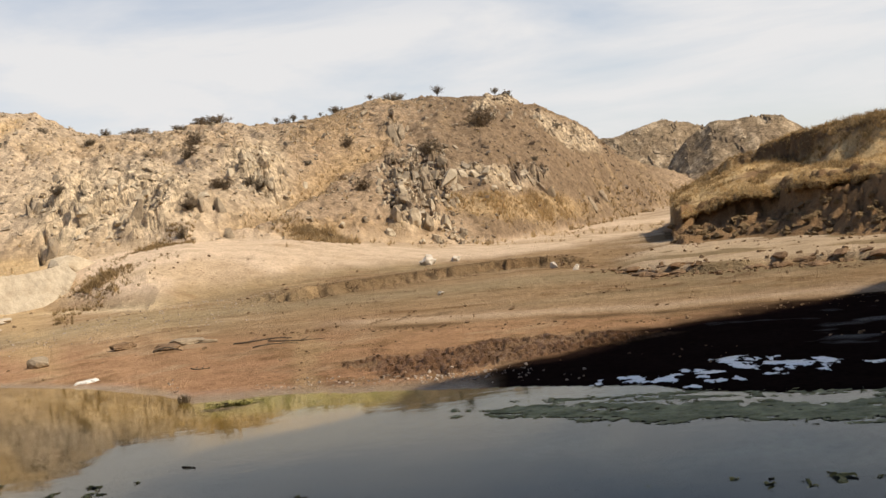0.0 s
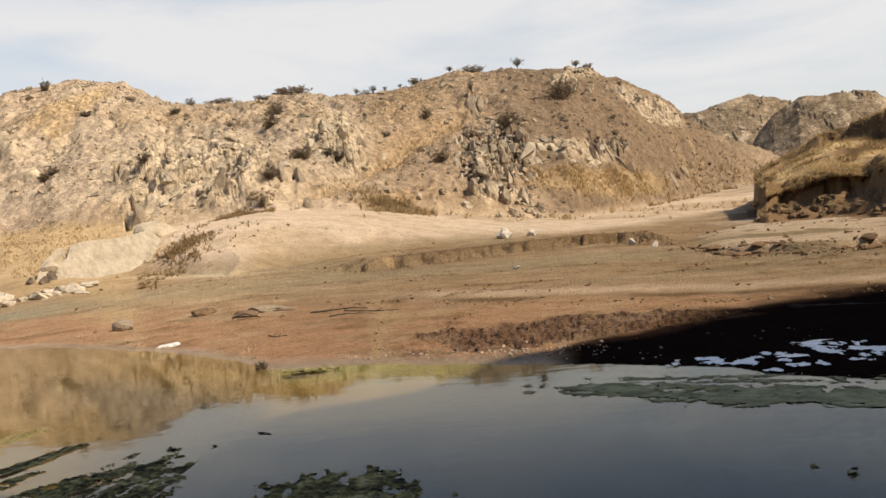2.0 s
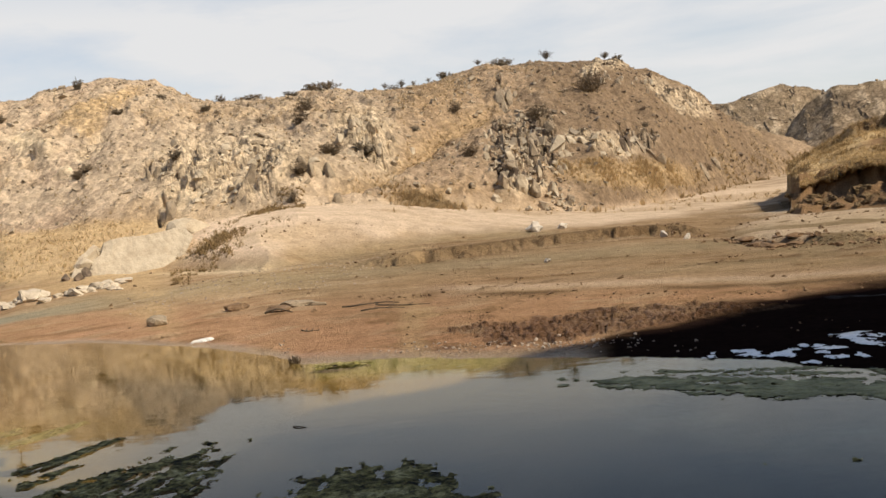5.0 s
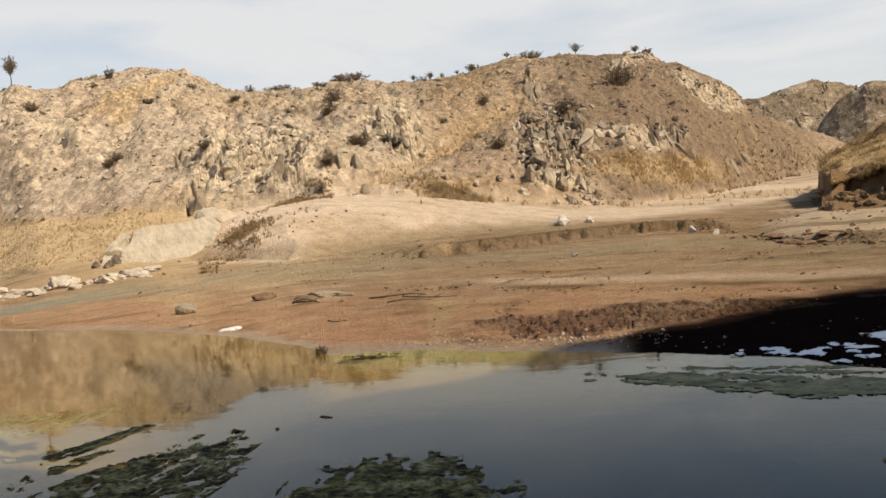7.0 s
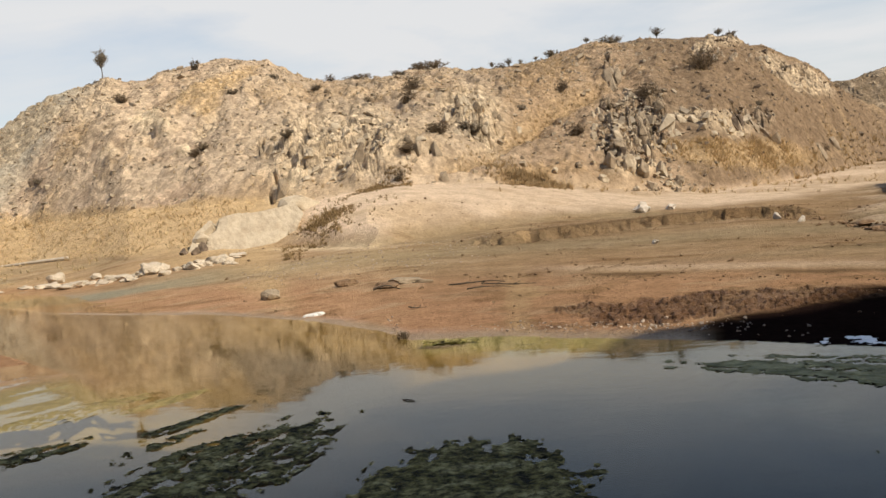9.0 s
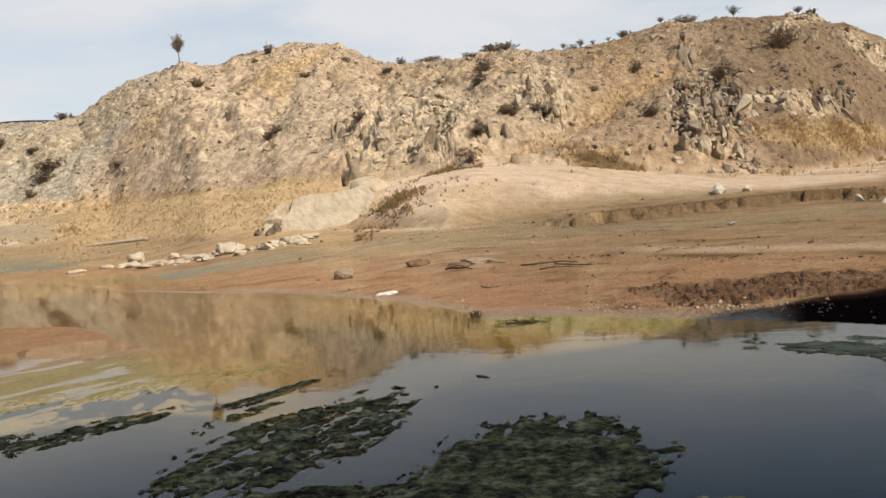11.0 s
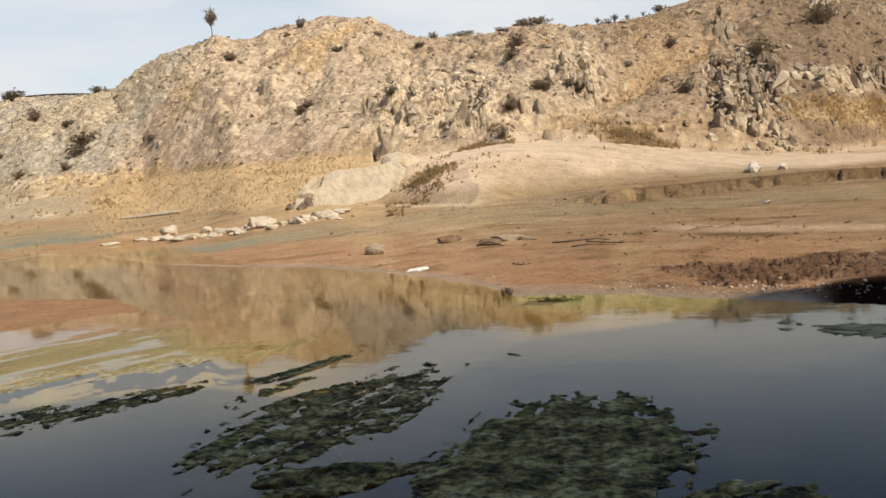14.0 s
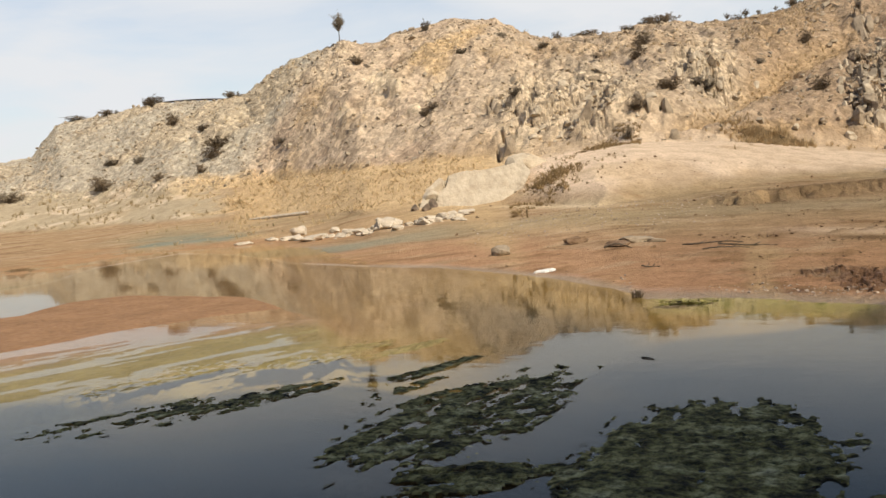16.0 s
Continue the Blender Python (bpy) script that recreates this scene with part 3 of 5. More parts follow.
# ---- materials ----
class Mat:
    """A node material with a small toolkit."""

    def __init__(self, name, rough=0.9, spec=0.3):
        self.m = bpy.data.materials.new(name)
        self.m.use_nodes = True
        self.t = self.m.node_tree
        self.b = self.t.nodes["Principled BSDF"]
        self.b.inputs["Roughness"].default_value = rough
        self.b.inputs["Specular IOR Level"].default_value = spec

    def n(self, kind, **kw):
        node = self.t.nodes.new(kind)
        for k, v in kw.items():
            node.inputs[k].default_value = v
        return node

    def l(self, a, b):
        self.t.links.new(a, b)

    def noise(self, scale, detail=5.0, rough=0.6, stretch=(1, 1, 1)):
        co = self.n("ShaderNodeTexCoord")
        mp = self.n("ShaderNodeMapping", Scale=stretch)
        no = self.n("ShaderNodeTexNoise", Scale=scale, Detail=detail, Roughness=rough)
        self.l(co.outputs["Object"], mp.inputs["Vector"])
        self.l(mp.outputs["Vector"], no.inputs["Vector"])
        return no.outputs["Fac"]

    def ramp(self, fac, stops):
        r = self.n("ShaderNodeValToRGB")
        e = r.color_ramp.elements
        while len(e) < len(stops):
            e.new(0.5)
        for el, (p, c) in zip(e, stops):
            el.position, el.color = p, (*c, 1) if len(c) == 3 else c
        self.l(fac, r.inputs["Fac"])
        return r.outputs["Color"]

    def mix(self, a, b, fac, mode='MIX'):
        m = self.n("ShaderNodeMix")
        m.data_type, m.blend_type = 'RGBA', mode
        for value, socket in ((fac, "Factor"), (a, "A"), (b, "B")):
            if isinstance(value, bpy.types.NodeSocket):
                self.l(value, m.inputs[socket])
            elif socket == "Factor":
                m.inputs[socket].default_value = value
            else:
                m.inputs[socket].default_value = (*value, 1)
        return m.outputs["Result"]

    def bump(self, height, strength=0.5, dist=0.02):
        b = self.n("ShaderNodeBump", Strength=strength, Distance=dist)
        self.l(height, b.inputs["Height"])
        self.l(b.outputs["Normal"], self.b.inputs["Normal"])
        return b.outputs["Normal"]

    def color(self, c):
        if isinstance(c, bpy.types.NodeSocket):
            self.l(c, self.b.inputs["Base Color"])
        else:
            self.b.inputs["Base Color"].default_value = (*c, 1)
        return self


def mottled(name, dark, light, scale=6.0, rough=0.9, spec=0.25, bump=0.4, dist=0.02, island=False, thin=0.0):
    """Two colours broken up by coarse and fine noise, with relief."""
    m = Mat(name, rough, spec)
    c = m.ramp(m.noise(scale, 6.0), [(0.32, dark), (0.68, light)])
    c = m.mix(c, m.ramp(m.noise(scale * 9, 4.0), [(0.3, (0.55, 0.55, 0.55)), (0.7, (1.0, 1.0, 1.0))]), 0.6, 'MULTIPLY')
    if island:
        g = m.n("ShaderNodeNewGeometry")
        c = m.mix(c, m.ramp(g.outputs["Random Per Island"], [(0.0, (0.72, 0.72, 0.72)), (1.0, (1.12, 1.1, 1.05))]), 1.0, 'MULTIPLY')
    m.color(c)
    if bump:
        m.bump(m.noise(scale * 5, 6.0), bump, dist)
    if thin:        # blades and leaves let light through
        back = m.n("ShaderNodeBsdfTranslucent")
        mx = m.n("ShaderNodeMixShader", Fac=thin)
        m.l(c, back.inputs["Color"])
        m.l(m.b.outputs["BSDF"], mx.inputs[1])
        m.l(back.outputs["BSDF"], mx.inputs[2])
        m.l(mx.outputs["Shader"], m.t.nodes["Material Output"].inputs["Surface"])
    return m.m


def ground_material():
    m = Mat("ground", 0.92, 0.06)
    at = m.n("ShaderNodeAttribute")
    at.attribute_name = "cover"
    damp = m.n("ShaderNodeAttribute")
    damp.attribute_name = "damp"
    fine = m.noise(14.0, 8.0, 0.7)
    c = m.mix(at.outputs["Color"], m.ramp(fine, [(0.3, (0.55, 0.53, 0.5)), (0.5, (1, 1, 1)), (0.72, (1.3, 1.28, 1.22))]), 0.75, 'MULTIPLY')
    c = m.mix(c, m.ramp(m.noise(1.7, 7.0, 0.65), [(0.3, (0.68, 0.66, 0.62)), (0.6, (1.08, 1.08, 1.08))]), 0.7, 'MULTIPLY')
    stony = m.n("ShaderNodeAttribute")
    stony.attribute_name = "stony"
    co = m.n("ShaderNodeTexCoord")
    for scale, tone in ((2.0, ((0.84, 0.83, 0.82), (1.0, 1.0, 1.0), (1.14, 1.14, 1.13))), (5.5, ((0.68, 0.67, 0.66), (1.0, 1.0, 1.0), (1.30, 1.29, 1.26)))):
        vo = m.n("ShaderNodeTexVoronoi", Scale=scale, Randomness=1.0)
        m.l(co.outputs["Object"], vo.inputs["Vector"])
        grey = m.n("ShaderNodeRGBToBW")
        m.l(vo.outputs["Color"], grey.inputs["Color"])
        stone = m.ramp(grey.outputs["Val"], [(0.25, tone[0]), (0.5, tone[1]), (0.75, tone[2])])
        c = m.mix(c, m.mix((1, 1, 1), stone, stony.outputs["Fac"]), 1.0, 'MULTIPLY')
    m.color(c)
    rr = m.ramp(damp.outputs["Fac"], [(0.0, (0.93, 0.93, 0.93)), (1.0, (0.33, 0.33, 0.33))])
    m.l(rr, m.b.inputs["Roughness"])
    m.l(m.ramp(damp.outputs["Fac"], [(0.12, (0.0, 0.0, 0.0)), (1.0, (0.3, 0.3, 0.3))]), m.b.inputs["Specular IOR Level"])
    m.bump(m.mix(fine, m.noise(4.0, 9.0, 0.75), 0.5), 0.8, 0.16)
    return m.m


def water_material():
    m = Mat("water")
    t = m.t
    t.nodes.remove(m.b)
    gloss = m.n("ShaderNodeBsdfGlossy", Color=(0.86, 0.84, 0.785, 1), Roughness=0.03)
    clear = m.n("ShaderNodeBsdfTransparent", Color=(0.93, 0.91, 0.83, 1))
    fres = m.n("ShaderNodeFresnel", IOR=1.33)
    mx = m.n("ShaderNodeMixShader")
    b = m.n("ShaderNodeBump", Strength=0.05, Distance=0.02)
    m.l(m.noise(1.6, 3.0, 0.5, (1.0, 2.6, 1.0)), b.inputs["Height"])
    for s in (gloss, fres):
        m.l(b.outputs["Normal"], s.inputs["Normal"])
    m.l(fres.outputs["Fac"], mx.inputs["Fac"])
    m.l(clear.outputs["BSDF"], mx.inputs[1])
    m.l(gloss.outputs["BSDF"], mx.inputs[2])
    m.l(mx.outputs["Shader"], t.nodes["Material Output"].inputs["Surface"])
    return m.m


GROUND, WATER = ground_material(), water_material()


# ---- ground: one sheet to the horizon, finest where the valley opens ----
def grid_mesh(name, X, Y, Z):
    rows, cols = X.shape
    me = bpy.data.meshes.new(name)
    idx = np.arange(rows * cols).reshape(rows, cols)
    quads = np.stack([idx[:-1, :-1], idx[:-1, 1:], idx[1:, 1:], idx[1:, :-1]], -1).reshape(-1, 4)
    me.vertices.add(rows * cols)
    me.vertices.foreach_set("co", np.stack([X, Y, Z], -1).astype(np.float32).ravel())
    me.loops.add(quads.size)
    me.loops.foreach_set("vertex_index", quads.astype(np.int32).ravel())
    me.polygons.add(len(quads))
    me.polygons.foreach_set("loop_start", np.arange(0, quads.size, 4, dtype=np.int32))
    me.update(calc_edges=True)
    return me


def spread(*pieces):
    return np.concatenate([np.arange(lo, hi, d) for lo, hi, d in pieces])


def build_ground():
    bearing = np.concatenate([spread((-180, -60, 3.0), (-60, -54, 0.5), (-54, 27.5, 0.098), (27.5, 40, 0.5), (40, 180, 3.0)), [180.0]])
    dist = np.concatenate([[0.02], spread((0.5, 4, 0.25), (4, 10, 0.07), (10, 16, 0.055), (16, 36, 0.10), (36, 76, 0.125), (76, 96, 0.25), (96, 170, 0.7)), np.geomspace(170, 4000, 45)])
    A, D = np.meshgrid(np.radians(bearing), dist, indexing="ij")
    X, Y = D * np.sin(A), D * np.cos(A)
    g = land(X, Y)
    me = grid_mesh("ground", X[::-1], Y[::-1], g["z"][::-1])
    col, damp = cover_of(g)
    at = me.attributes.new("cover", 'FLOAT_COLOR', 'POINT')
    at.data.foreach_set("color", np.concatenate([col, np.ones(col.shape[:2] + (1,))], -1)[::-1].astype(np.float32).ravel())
    da = me.attributes.new("damp", 'FLOAT', 'POINT')
    da.data.foreach_set("value", damp[::-1].astype(np.float32).ravel())
    ro = me.attributes.new("stony", 'FLOAT', 'POINT')
    ro.data.foreach_set("value", np.clip(g["on_hill"] * (0.55 + 0.6 * g["rock"]) + 0.5 * g["far"], 0, 1)[::-1].astype(np.float32).ravel())
    rough = (np.maximum.reduce([g["slabs"], g["crag"], g["far"]]) > 0.3)[::-1][:-1, :-1]      # bare rock is faceted, earth, sand and silt are soft
    me.attributes.new("sharp_face", 'BOOLEAN', 'FACE').data.foreach_set("value", rough.ravel())
    me.materials.append(GROUND)
    return tagged(new("ground", me), "dry valley of pale sand, red silt and stony straw-coloured hills", "ground", kind="structure")


build_ground()


def height(x, y):
    return float(land(np.array([float(x)]), np.array([float(y)]))["z"][0])


def at_bearing(bearing, dist):
    b = radians(bearing)
    return dist * math.sin(b), dist * math.cos(b)


def build_water():
    bearing = np.radians(np.linspace(-100, 80, 91))
    bm = bmesh.new()
    inner = bm.verts.new((0, -3, 0))
    ring = [bm.verts.new((34 * math.sin(b), 34 * math.cos(b), 0)) for b in bearing]
    for p, q in zip(ring, ring[1:]):
        bm.faces.new((inner, q, p))
    me = bpy.data.meshes.new("water")
    bm.to_mesh(me)
    me.materials.append(WATER)
    pool = new("water", me)
    pool.visible_shadow = False
    return tagged(pool, "still shallow pool with green edges, mirroring hill and sky", "water", kind="structure")


build_water()


# ---- builders of things ----
def part(name, bm, material, parent=None, label=""):
    me = bpy.data.meshes.new(name)
    bm.to_mesh(me)
    bm.free()
    me.materials.append(material)
    ob = new(name, me)
    ob.parent = parent
    return tagged(ob, label)


def soup(name, verts, faces, material, parent=None):
    """One mesh from arrays of corners and of faces with equal numbers of corners."""
    me = bpy.data.meshes.new(name)
    n = faces.shape[1]
    me.vertices.add(len(verts))
    me.vertices.foreach_set("co", verts.astype(np.float32).ravel())
    me.loops.add(faces.size)
    me.loops.foreach_set("vertex_index", faces.astype(np.int32).ravel())
    me.polygons.add(len(faces))
    me.polygons.foreach_set("loop_start", np.arange(0, faces.size, n, dtype=np.int32))
    me.update(calc_edges=True)
    me.materials.append(material)
    ob = new(name, me)
    ob.parent = parent
    return ob


def turns(rng, n, lean=1.0):
    """n random turns; lean limits how far they tip over."""
    yaw, tip, roll = rng.uniform(0, 2 * np.pi, n), rng.normal(0, 0.6 * lean, n), rng.normal(0, 0.6 * lean, n)
    c, s = np.cos, np.sin
    o, e = np.zeros(n), np.ones(n)
    Z = np.stack([c(yaw), -s(yaw), o, s(yaw), c(yaw), o, o, o, e], -1).reshape(-1, 3, 3)
    X = np.stack([e, o, o, o, c(tip), -s(tip), o, s(tip), c(tip)], -1).reshape(-1, 3, 3)
    Y = np.stack([c(roll), o, s(roll), o, e, o, -s(roll), o, c(roll)], -1).reshape(-1, 3, 3)
    return Z @ X @ Y


def stones(name, rng, xyz, size, material, flat=0.65):
    """Many small angular stones, each a broken block sunk a little into the ground."""
    n = len(xyz)
    cube = np.array([[i, j, k] for k in (-1, 1) for j in (-1, 1) for i in (-1, 1)], float) * 0.5
    v = cube[None] * (1 + rng.uniform(-0.45, 0.25, (n, 8, 3)))
    v = v * (size[:, None] * np.stack([rng.uniform(0.7, 1.4, n), rng.uniform(0.6, 1.1, n), flat * rng.uniform(0.6, 1.3, n)], -1))[:, None]
    v = np.einsum("nij,nkj->nki", turns(rng, n, 0.7), v) + xyz[:, None] + np.array([0, 0, 0.12])[None, None] * size[:, None, None]
    f = np.array([[0, 2, 3, 1], [4, 5, 7, 6], [0, 1, 5, 4], [2, 6, 7, 3], [0, 4, 6, 2], [1, 3, 7, 5]])
    ob = soup(name, v.reshape(-1, 3), (f[None] + 8 * np.arange(n)[:, None, None]).reshape(-1, 4), material)
    ob.data.shade_flat()
    return ob


def tufts(name, rng, xyz, tall, blades, material, wide=0.012, splay=0.55):
    """Many tufts of grass: narrow blades that bend outwards from one root."""
    n = len(xyz)
    root = np.repeat(xyz, blades, 0)
    h = np.repeat(tall, blades) * rng.uniform(0.5, 1.15, n * blades)
    ang, out = rng.uniform(0, 2 * np.pi, n * blades), np.abs(rng.normal(0, splay, n * blades))
    d = np.stack([np.cos(ang), np.sin(ang), np.zeros_like(ang)], -1)
    side = np.stack([-np.sin(ang), np.cos(ang), np.zeros_like(ang)], -1)
    turn = rng.uniform(0, 2 * np.pi, n * blades)
    side = side * np.cos(turn)[:, None] + d * np.sin(turn)[:, None]
    w = (wide * (0.6 + h * 1.2))[:, None]
    base = root + d * (0.10 * h * rng.uniform(0, 1, len(h)))[:, None] - np.array([0, 0, 0.03])
    mid = base + d * (0.35 * out * h)[:, None] + np.array([0, 0, 1.0]) * (0.6 * h)[:, None]
    tip = base + d * (1.0 * out * h)[:, None] + np.array([0, 0, 1.0]) * (h * (1 - 0.25 * out))[:, None]
    v = np.stack([base - side * w, base + side * w, mid + side * w * 0.7, tip, mid - side * w * 0.7], 1)
    f = np.array([[0, 1, 2, 4], [4, 2, 3, 3]])
    k = 5 * np.arange(len(h))[:, None]
    quad = k + np.array([[0, 1, 2, 4]])
    tri = k + np.array([[4, 2, 3]])
    faces = np.concatenate([np.stack([quad[:, 0], quad[:, 1], quad[:, 2]], -1), np.stack([quad[:, 0], quad[:, 2], quad[:, 3]], -1), tri])
    return soup(name, v.reshape(-1, 3), faces, material)


def boulder_mesh(seed, sx, sy, sz, cuts=7, rough=0.16, detail=3, sink=0.25):
    """A weathered stone: a ball cut by random planes, roughened, its foot below the ground."""
    rng = np.random.default_rng(seed)
    bm = bmesh.new()
    bmesh.ops.create_icosphere(bm, subdivisions=detail, radius=1.0)
    planes = []
    for _ in range(cuts):
        d = Vector(rng.normal(0, 1, 3)).normalized()
        planes.append((d, rng.uniform(0.46, 0.82)))
    off = Vector(rng.uniform(-50, 50, 3))
    for v in bm.verts:
        p = v.co.copy()
        for d, lim in planes:
            over = p.dot(d) - lim
            if over > 0:
                p -= d * over * 0.98
        p *= 1 + rough * noise.noise(p * 1.7 + off) + 0.4 * rough * noise.noise(p * 5 + off)
        v.co = Vector((p.x * sx / 1.55, p.y * sy / 1.55, (p.z + 1 - 2 * sink) * sz / (1.62 - 2 * sink)))
    return bm


def boulder(name, seed, x, y, w, d, h, material, label, category="rock", group="", turn=0.0, **kw):
    ob = part(name, boulder_mesh(seed, w, d, h, **kw), material)
    ob.matrix_world = pose(x, y, height(x, y) - 0.02, 0, 0, turn)
    return tagged(ob, label, category, group)


def slab_mesh(seed, w, d, h):
    """A broken angular shard: the hull of a handful of corners, leaning and split."""
    rng = np.random.default_rng(seed)
    bm = bmesh.new()
    lean = rng.uniform(-0.35, 0.35, 2)
    for _ in range(15):
        p = rng.uniform(-0.5, 0.5, 3)
        p[rng.integers(0, 3)] = rng.choice((-0.5, 0.5))
        t = p[2] + 0.5
        narrow = 1 - 0.45 * t
        bm.verts.new(((p[0] * narrow + lean[0] * t) * w, (p[1] * narrow + lean[1] * t) * d, (t - 0.3) * h * 1.3))
    hull = bmesh.ops.convex_hull(bm, input=bm.verts[:])
    loose = {v for v in hull["geom_interior"] + hull["geom_unused"] if isinstance(v, bmesh.types.BMVert)}
    bmesh.ops.delete(bm, geom=list(loose), context='VERTS')
    bmesh.ops.recalc_face_normals(bm, faces=bm.faces[:])
    return bm


def tube(bm, pts, r0, r1, sides=4):
    """A tapering twig along points."""
    rings = []
    for i, p in enumerate(pts):
        p = Vector(p)
        a = Vector(pts[min(i + 1, len(pts) - 1)]) - Vector(pts[max(i - 1, 0)])
        a = a.normalized() if a.length > 1e-6 else Vector((0, 0, 1))
        u = a.orthogonal().normalized()
        v = a.cross(u)
        r = r0 + (r1 - r0) * i / (len(pts) - 1)
        rings.append([bm.verts.new(p + (u * math.cos(k * 2 * math.pi / sides) + v * math.sin(k * 2 * math.pi / sides)) * r) for k in range(sides)])
    for a, b in zip(rings, rings[1:]):
        for k in range(sides):
            bm.faces.new((a[k], a[(k + 1) % sides], b[(k + 1) % sides], b[k]))
    bm.faces.new(rings[0][::-1])
    bm.faces.new(rings[-1])


def shrub(name, seed, wood, leaf, trunk=0.0, limbs=16, twigs=5, leaves=10, leaf_size=0.05, spread=0.75, label="", category="shrub"):
    """A desert shrub, one metre high and about as wide: limbs from the root or from a short trunk, twigs, and small sparse leaves."""
    rng = random.Random(seed)
    top = new(name)
    bm, tips = bmesh.new(), []
    if trunk:
        tube(bm, [(0, 0, -0.05), (0.02, 0.01, trunk * 0.5), (-0.01, 0.02, trunk)], 0.035, 0.025, 5)
    for _ in range(limbs):
        a, o = rng.uniform(0, 2 * math.pi), rng.uniform(0.15, 1.0) * spread
        ln = rng.uniform(0.65, 1.05) * (1 - trunk)
        p0 = Vector((0, 0, trunk * rng.uniform(0.75, 1.0) - (0.04 if not trunk else 0)))
        d = Vector((math.cos(a) * o, math.sin(a) * o, 1.0 - 0.45 * o)).normalized()
        p1 = p0 + d * ln * 0.5 + Vector((rng.uniform(-0.05, 0.05), rng.uniform(-0.05, 0.05), 0))
        p2 = p1 + (d + Vector((rng.uniform(-0.4, 0.4), rng.uniform(-0.4, 0.4), rng.uniform(-0.1, 0.3)))).normalized() * ln * 0.5
        tube(bm, [p0, p1, p2], 0.016, 0.006, 3)
        tips.extend((p2, p1, p0.lerp(p1, 0.35), p0.lerp(p1, 0.65), p1.lerp(p2, 0.5)))
        for _ in range(twigs):
            s = p0.lerp(p1, rng.uniform(0.5, 1)) if rng.random() < 0.4 else p1.lerp(p2, rng.random())
            e = s + Vector((rng.gauss(0, 0.14), rng.gauss(0, 0.14), rng.uniform(-0.02, 0.22)))
            tube(bm, [s, s.lerp(e, 0.5) + Vector((0, 0, 0.02)), e], 0.007, 0.003, 3)
            tips.append(e)
            tips.append(s.lerp(e, 0.6))
    part("stem" if not trunk else "trunk", bm, wood, top)
    bm = bmesh.new()
    for t in tips:
        for _ in range(leaves):
            c = t + Vector((rng.gauss(0, 0.05), rng.gauss(0, 0.05), rng.gauss(0, 0.04)))
            if c.z < 0.02:
                continue
            u = Vector((rng.gauss(0, 1), rng.gauss(0, 1), rng.gauss(0, 1))).normalized() * leaf_size * rng.uniform(0.5, 1.2)
            w = u.orthogonal().normalized() * leaf_size * 0.35
            bm.faces.new([bm.verts.new(c - u), bm.verts.new(c + w), bm.verts.new(c + u), bm.verts.new(c - w)])
    part("foliage" if not trunk else "crown", bm, leaf, top)
    return tagged(top, label, category)


def blob_mesh(seed, w, d, h, lobes=0.35, points=44):
    """A low puffy patch with a ragged outline."""
    rng = np.random.default_rng(seed)
    off = Vector(rng.uniform(-50, 50, 3))
    bm = bmesh.new()
    rings = []
    for k, (s, z) in enumerate(((1.0, -0.2), (0.93, 0.55), (0.75, 0.9), (0.4, 1.0))):
        ring = []
        for i in range(points):
            a = 2 * math.pi * i / points
            p = Vector((math.cos(a), math.sin(a), 0))
            r = s * (1 + lobes * noise.noise(p * 1.6 + off) + 0.7 * lobes * noise.noise(p * 4.5 + off) + 0.3 * lobes * noise.noise(p * 11 + off))
            ring.append(bm.verts.new((p.x * r * w / 2, p.y * r * d / 2, z * h * (1 + 0.5 * noise.noise(p * 6 * s + off)))))
        rings.append(ring)
    mid = bm.verts.new((0, 0, h))
    for a, b in zip(rings, rings[1:]):
        for i in range(points):
            j = (i + 1) % points
            bm.faces.new((a[i], a[j], b[j], b[i]))
    for i in range(points):
        bm.faces.new((rings[-1][i], rings[-1][(i + 1) % points], mid))
    return bm


# ---- materials of things ----
PALE_ROCK = mottled("pale_rock", (0.45, 0.365, 0.255), (0.61, 0.515, 0.375), 2.4, 0.9, 0.2, 0.3, 0.025)
TAN_ROCK = mottled("tan_rock", (0.28, 0.22, 0.15), (0.45, 0.36, 0.25), 3.0, 0.9, 0.2, 0.8, 0.06)
DARK_ROCK = mottled("dark_rock", (0.085, 0.064, 0.046), (0.27, 0.20, 0.14), 2.2, 0.85, 0.25, 0.8, 0.06)
WHITE_ROCK = mottled("white_rock", (0.52, 0.45, 0.36), (0.74, 0.67, 0.57), 5.0, 0.85, 0.25, 0.5, 0.03)
SCREE = mottled("scree", (0.34, 0.27, 0.19), (0.52, 0.43, 0.31), 1.5, 0.92, 0.2, 0.4, 0.03, island=True)
PEBBLE = mottled("pebble", (0.30, 0.21, 0.15), (0.62, 0.52, 0.42), 3.0, 0.8, 0.3, 0.2, 0.01, island=True)
STRAW = mottled("straw", (0.45, 0.32, 0.165), (0.66, 0.50, 0.29), 1.3, 0.85, 0.2, 0.0, 0.0, island=True, thin=0.4)
DRY_STRAW = mottled("pale_straw", (0.40, 0.285, 0.14), (0.62, 0.47, 0.26), 1.3, 0.85, 0.2, 0.0, 0.0, island=True, thin=0.4)
BROWN_STRAW = mottled("brown_straw", (0.30, 0.20, 0.095), (0.54, 0.395, 0.205), 1.3, 0.85, 0.2, 0.0, 0.0, island=True, thin=0.4)
DRY_WOOD = mottled("dry_wood", (0.07, 0.055, 0.04), (0.16, 0.125, 0.09), 8.0, 0.9, 0.2, 0.3, 0.01)
DRY_LEAF = mottled("dry_leaf", (0.20, 0.15, 0.10), (0.36, 0.28, 0.185), 4.0, 0.85, 0.2, 0.0, 0.0, island=True, thin=0.3)
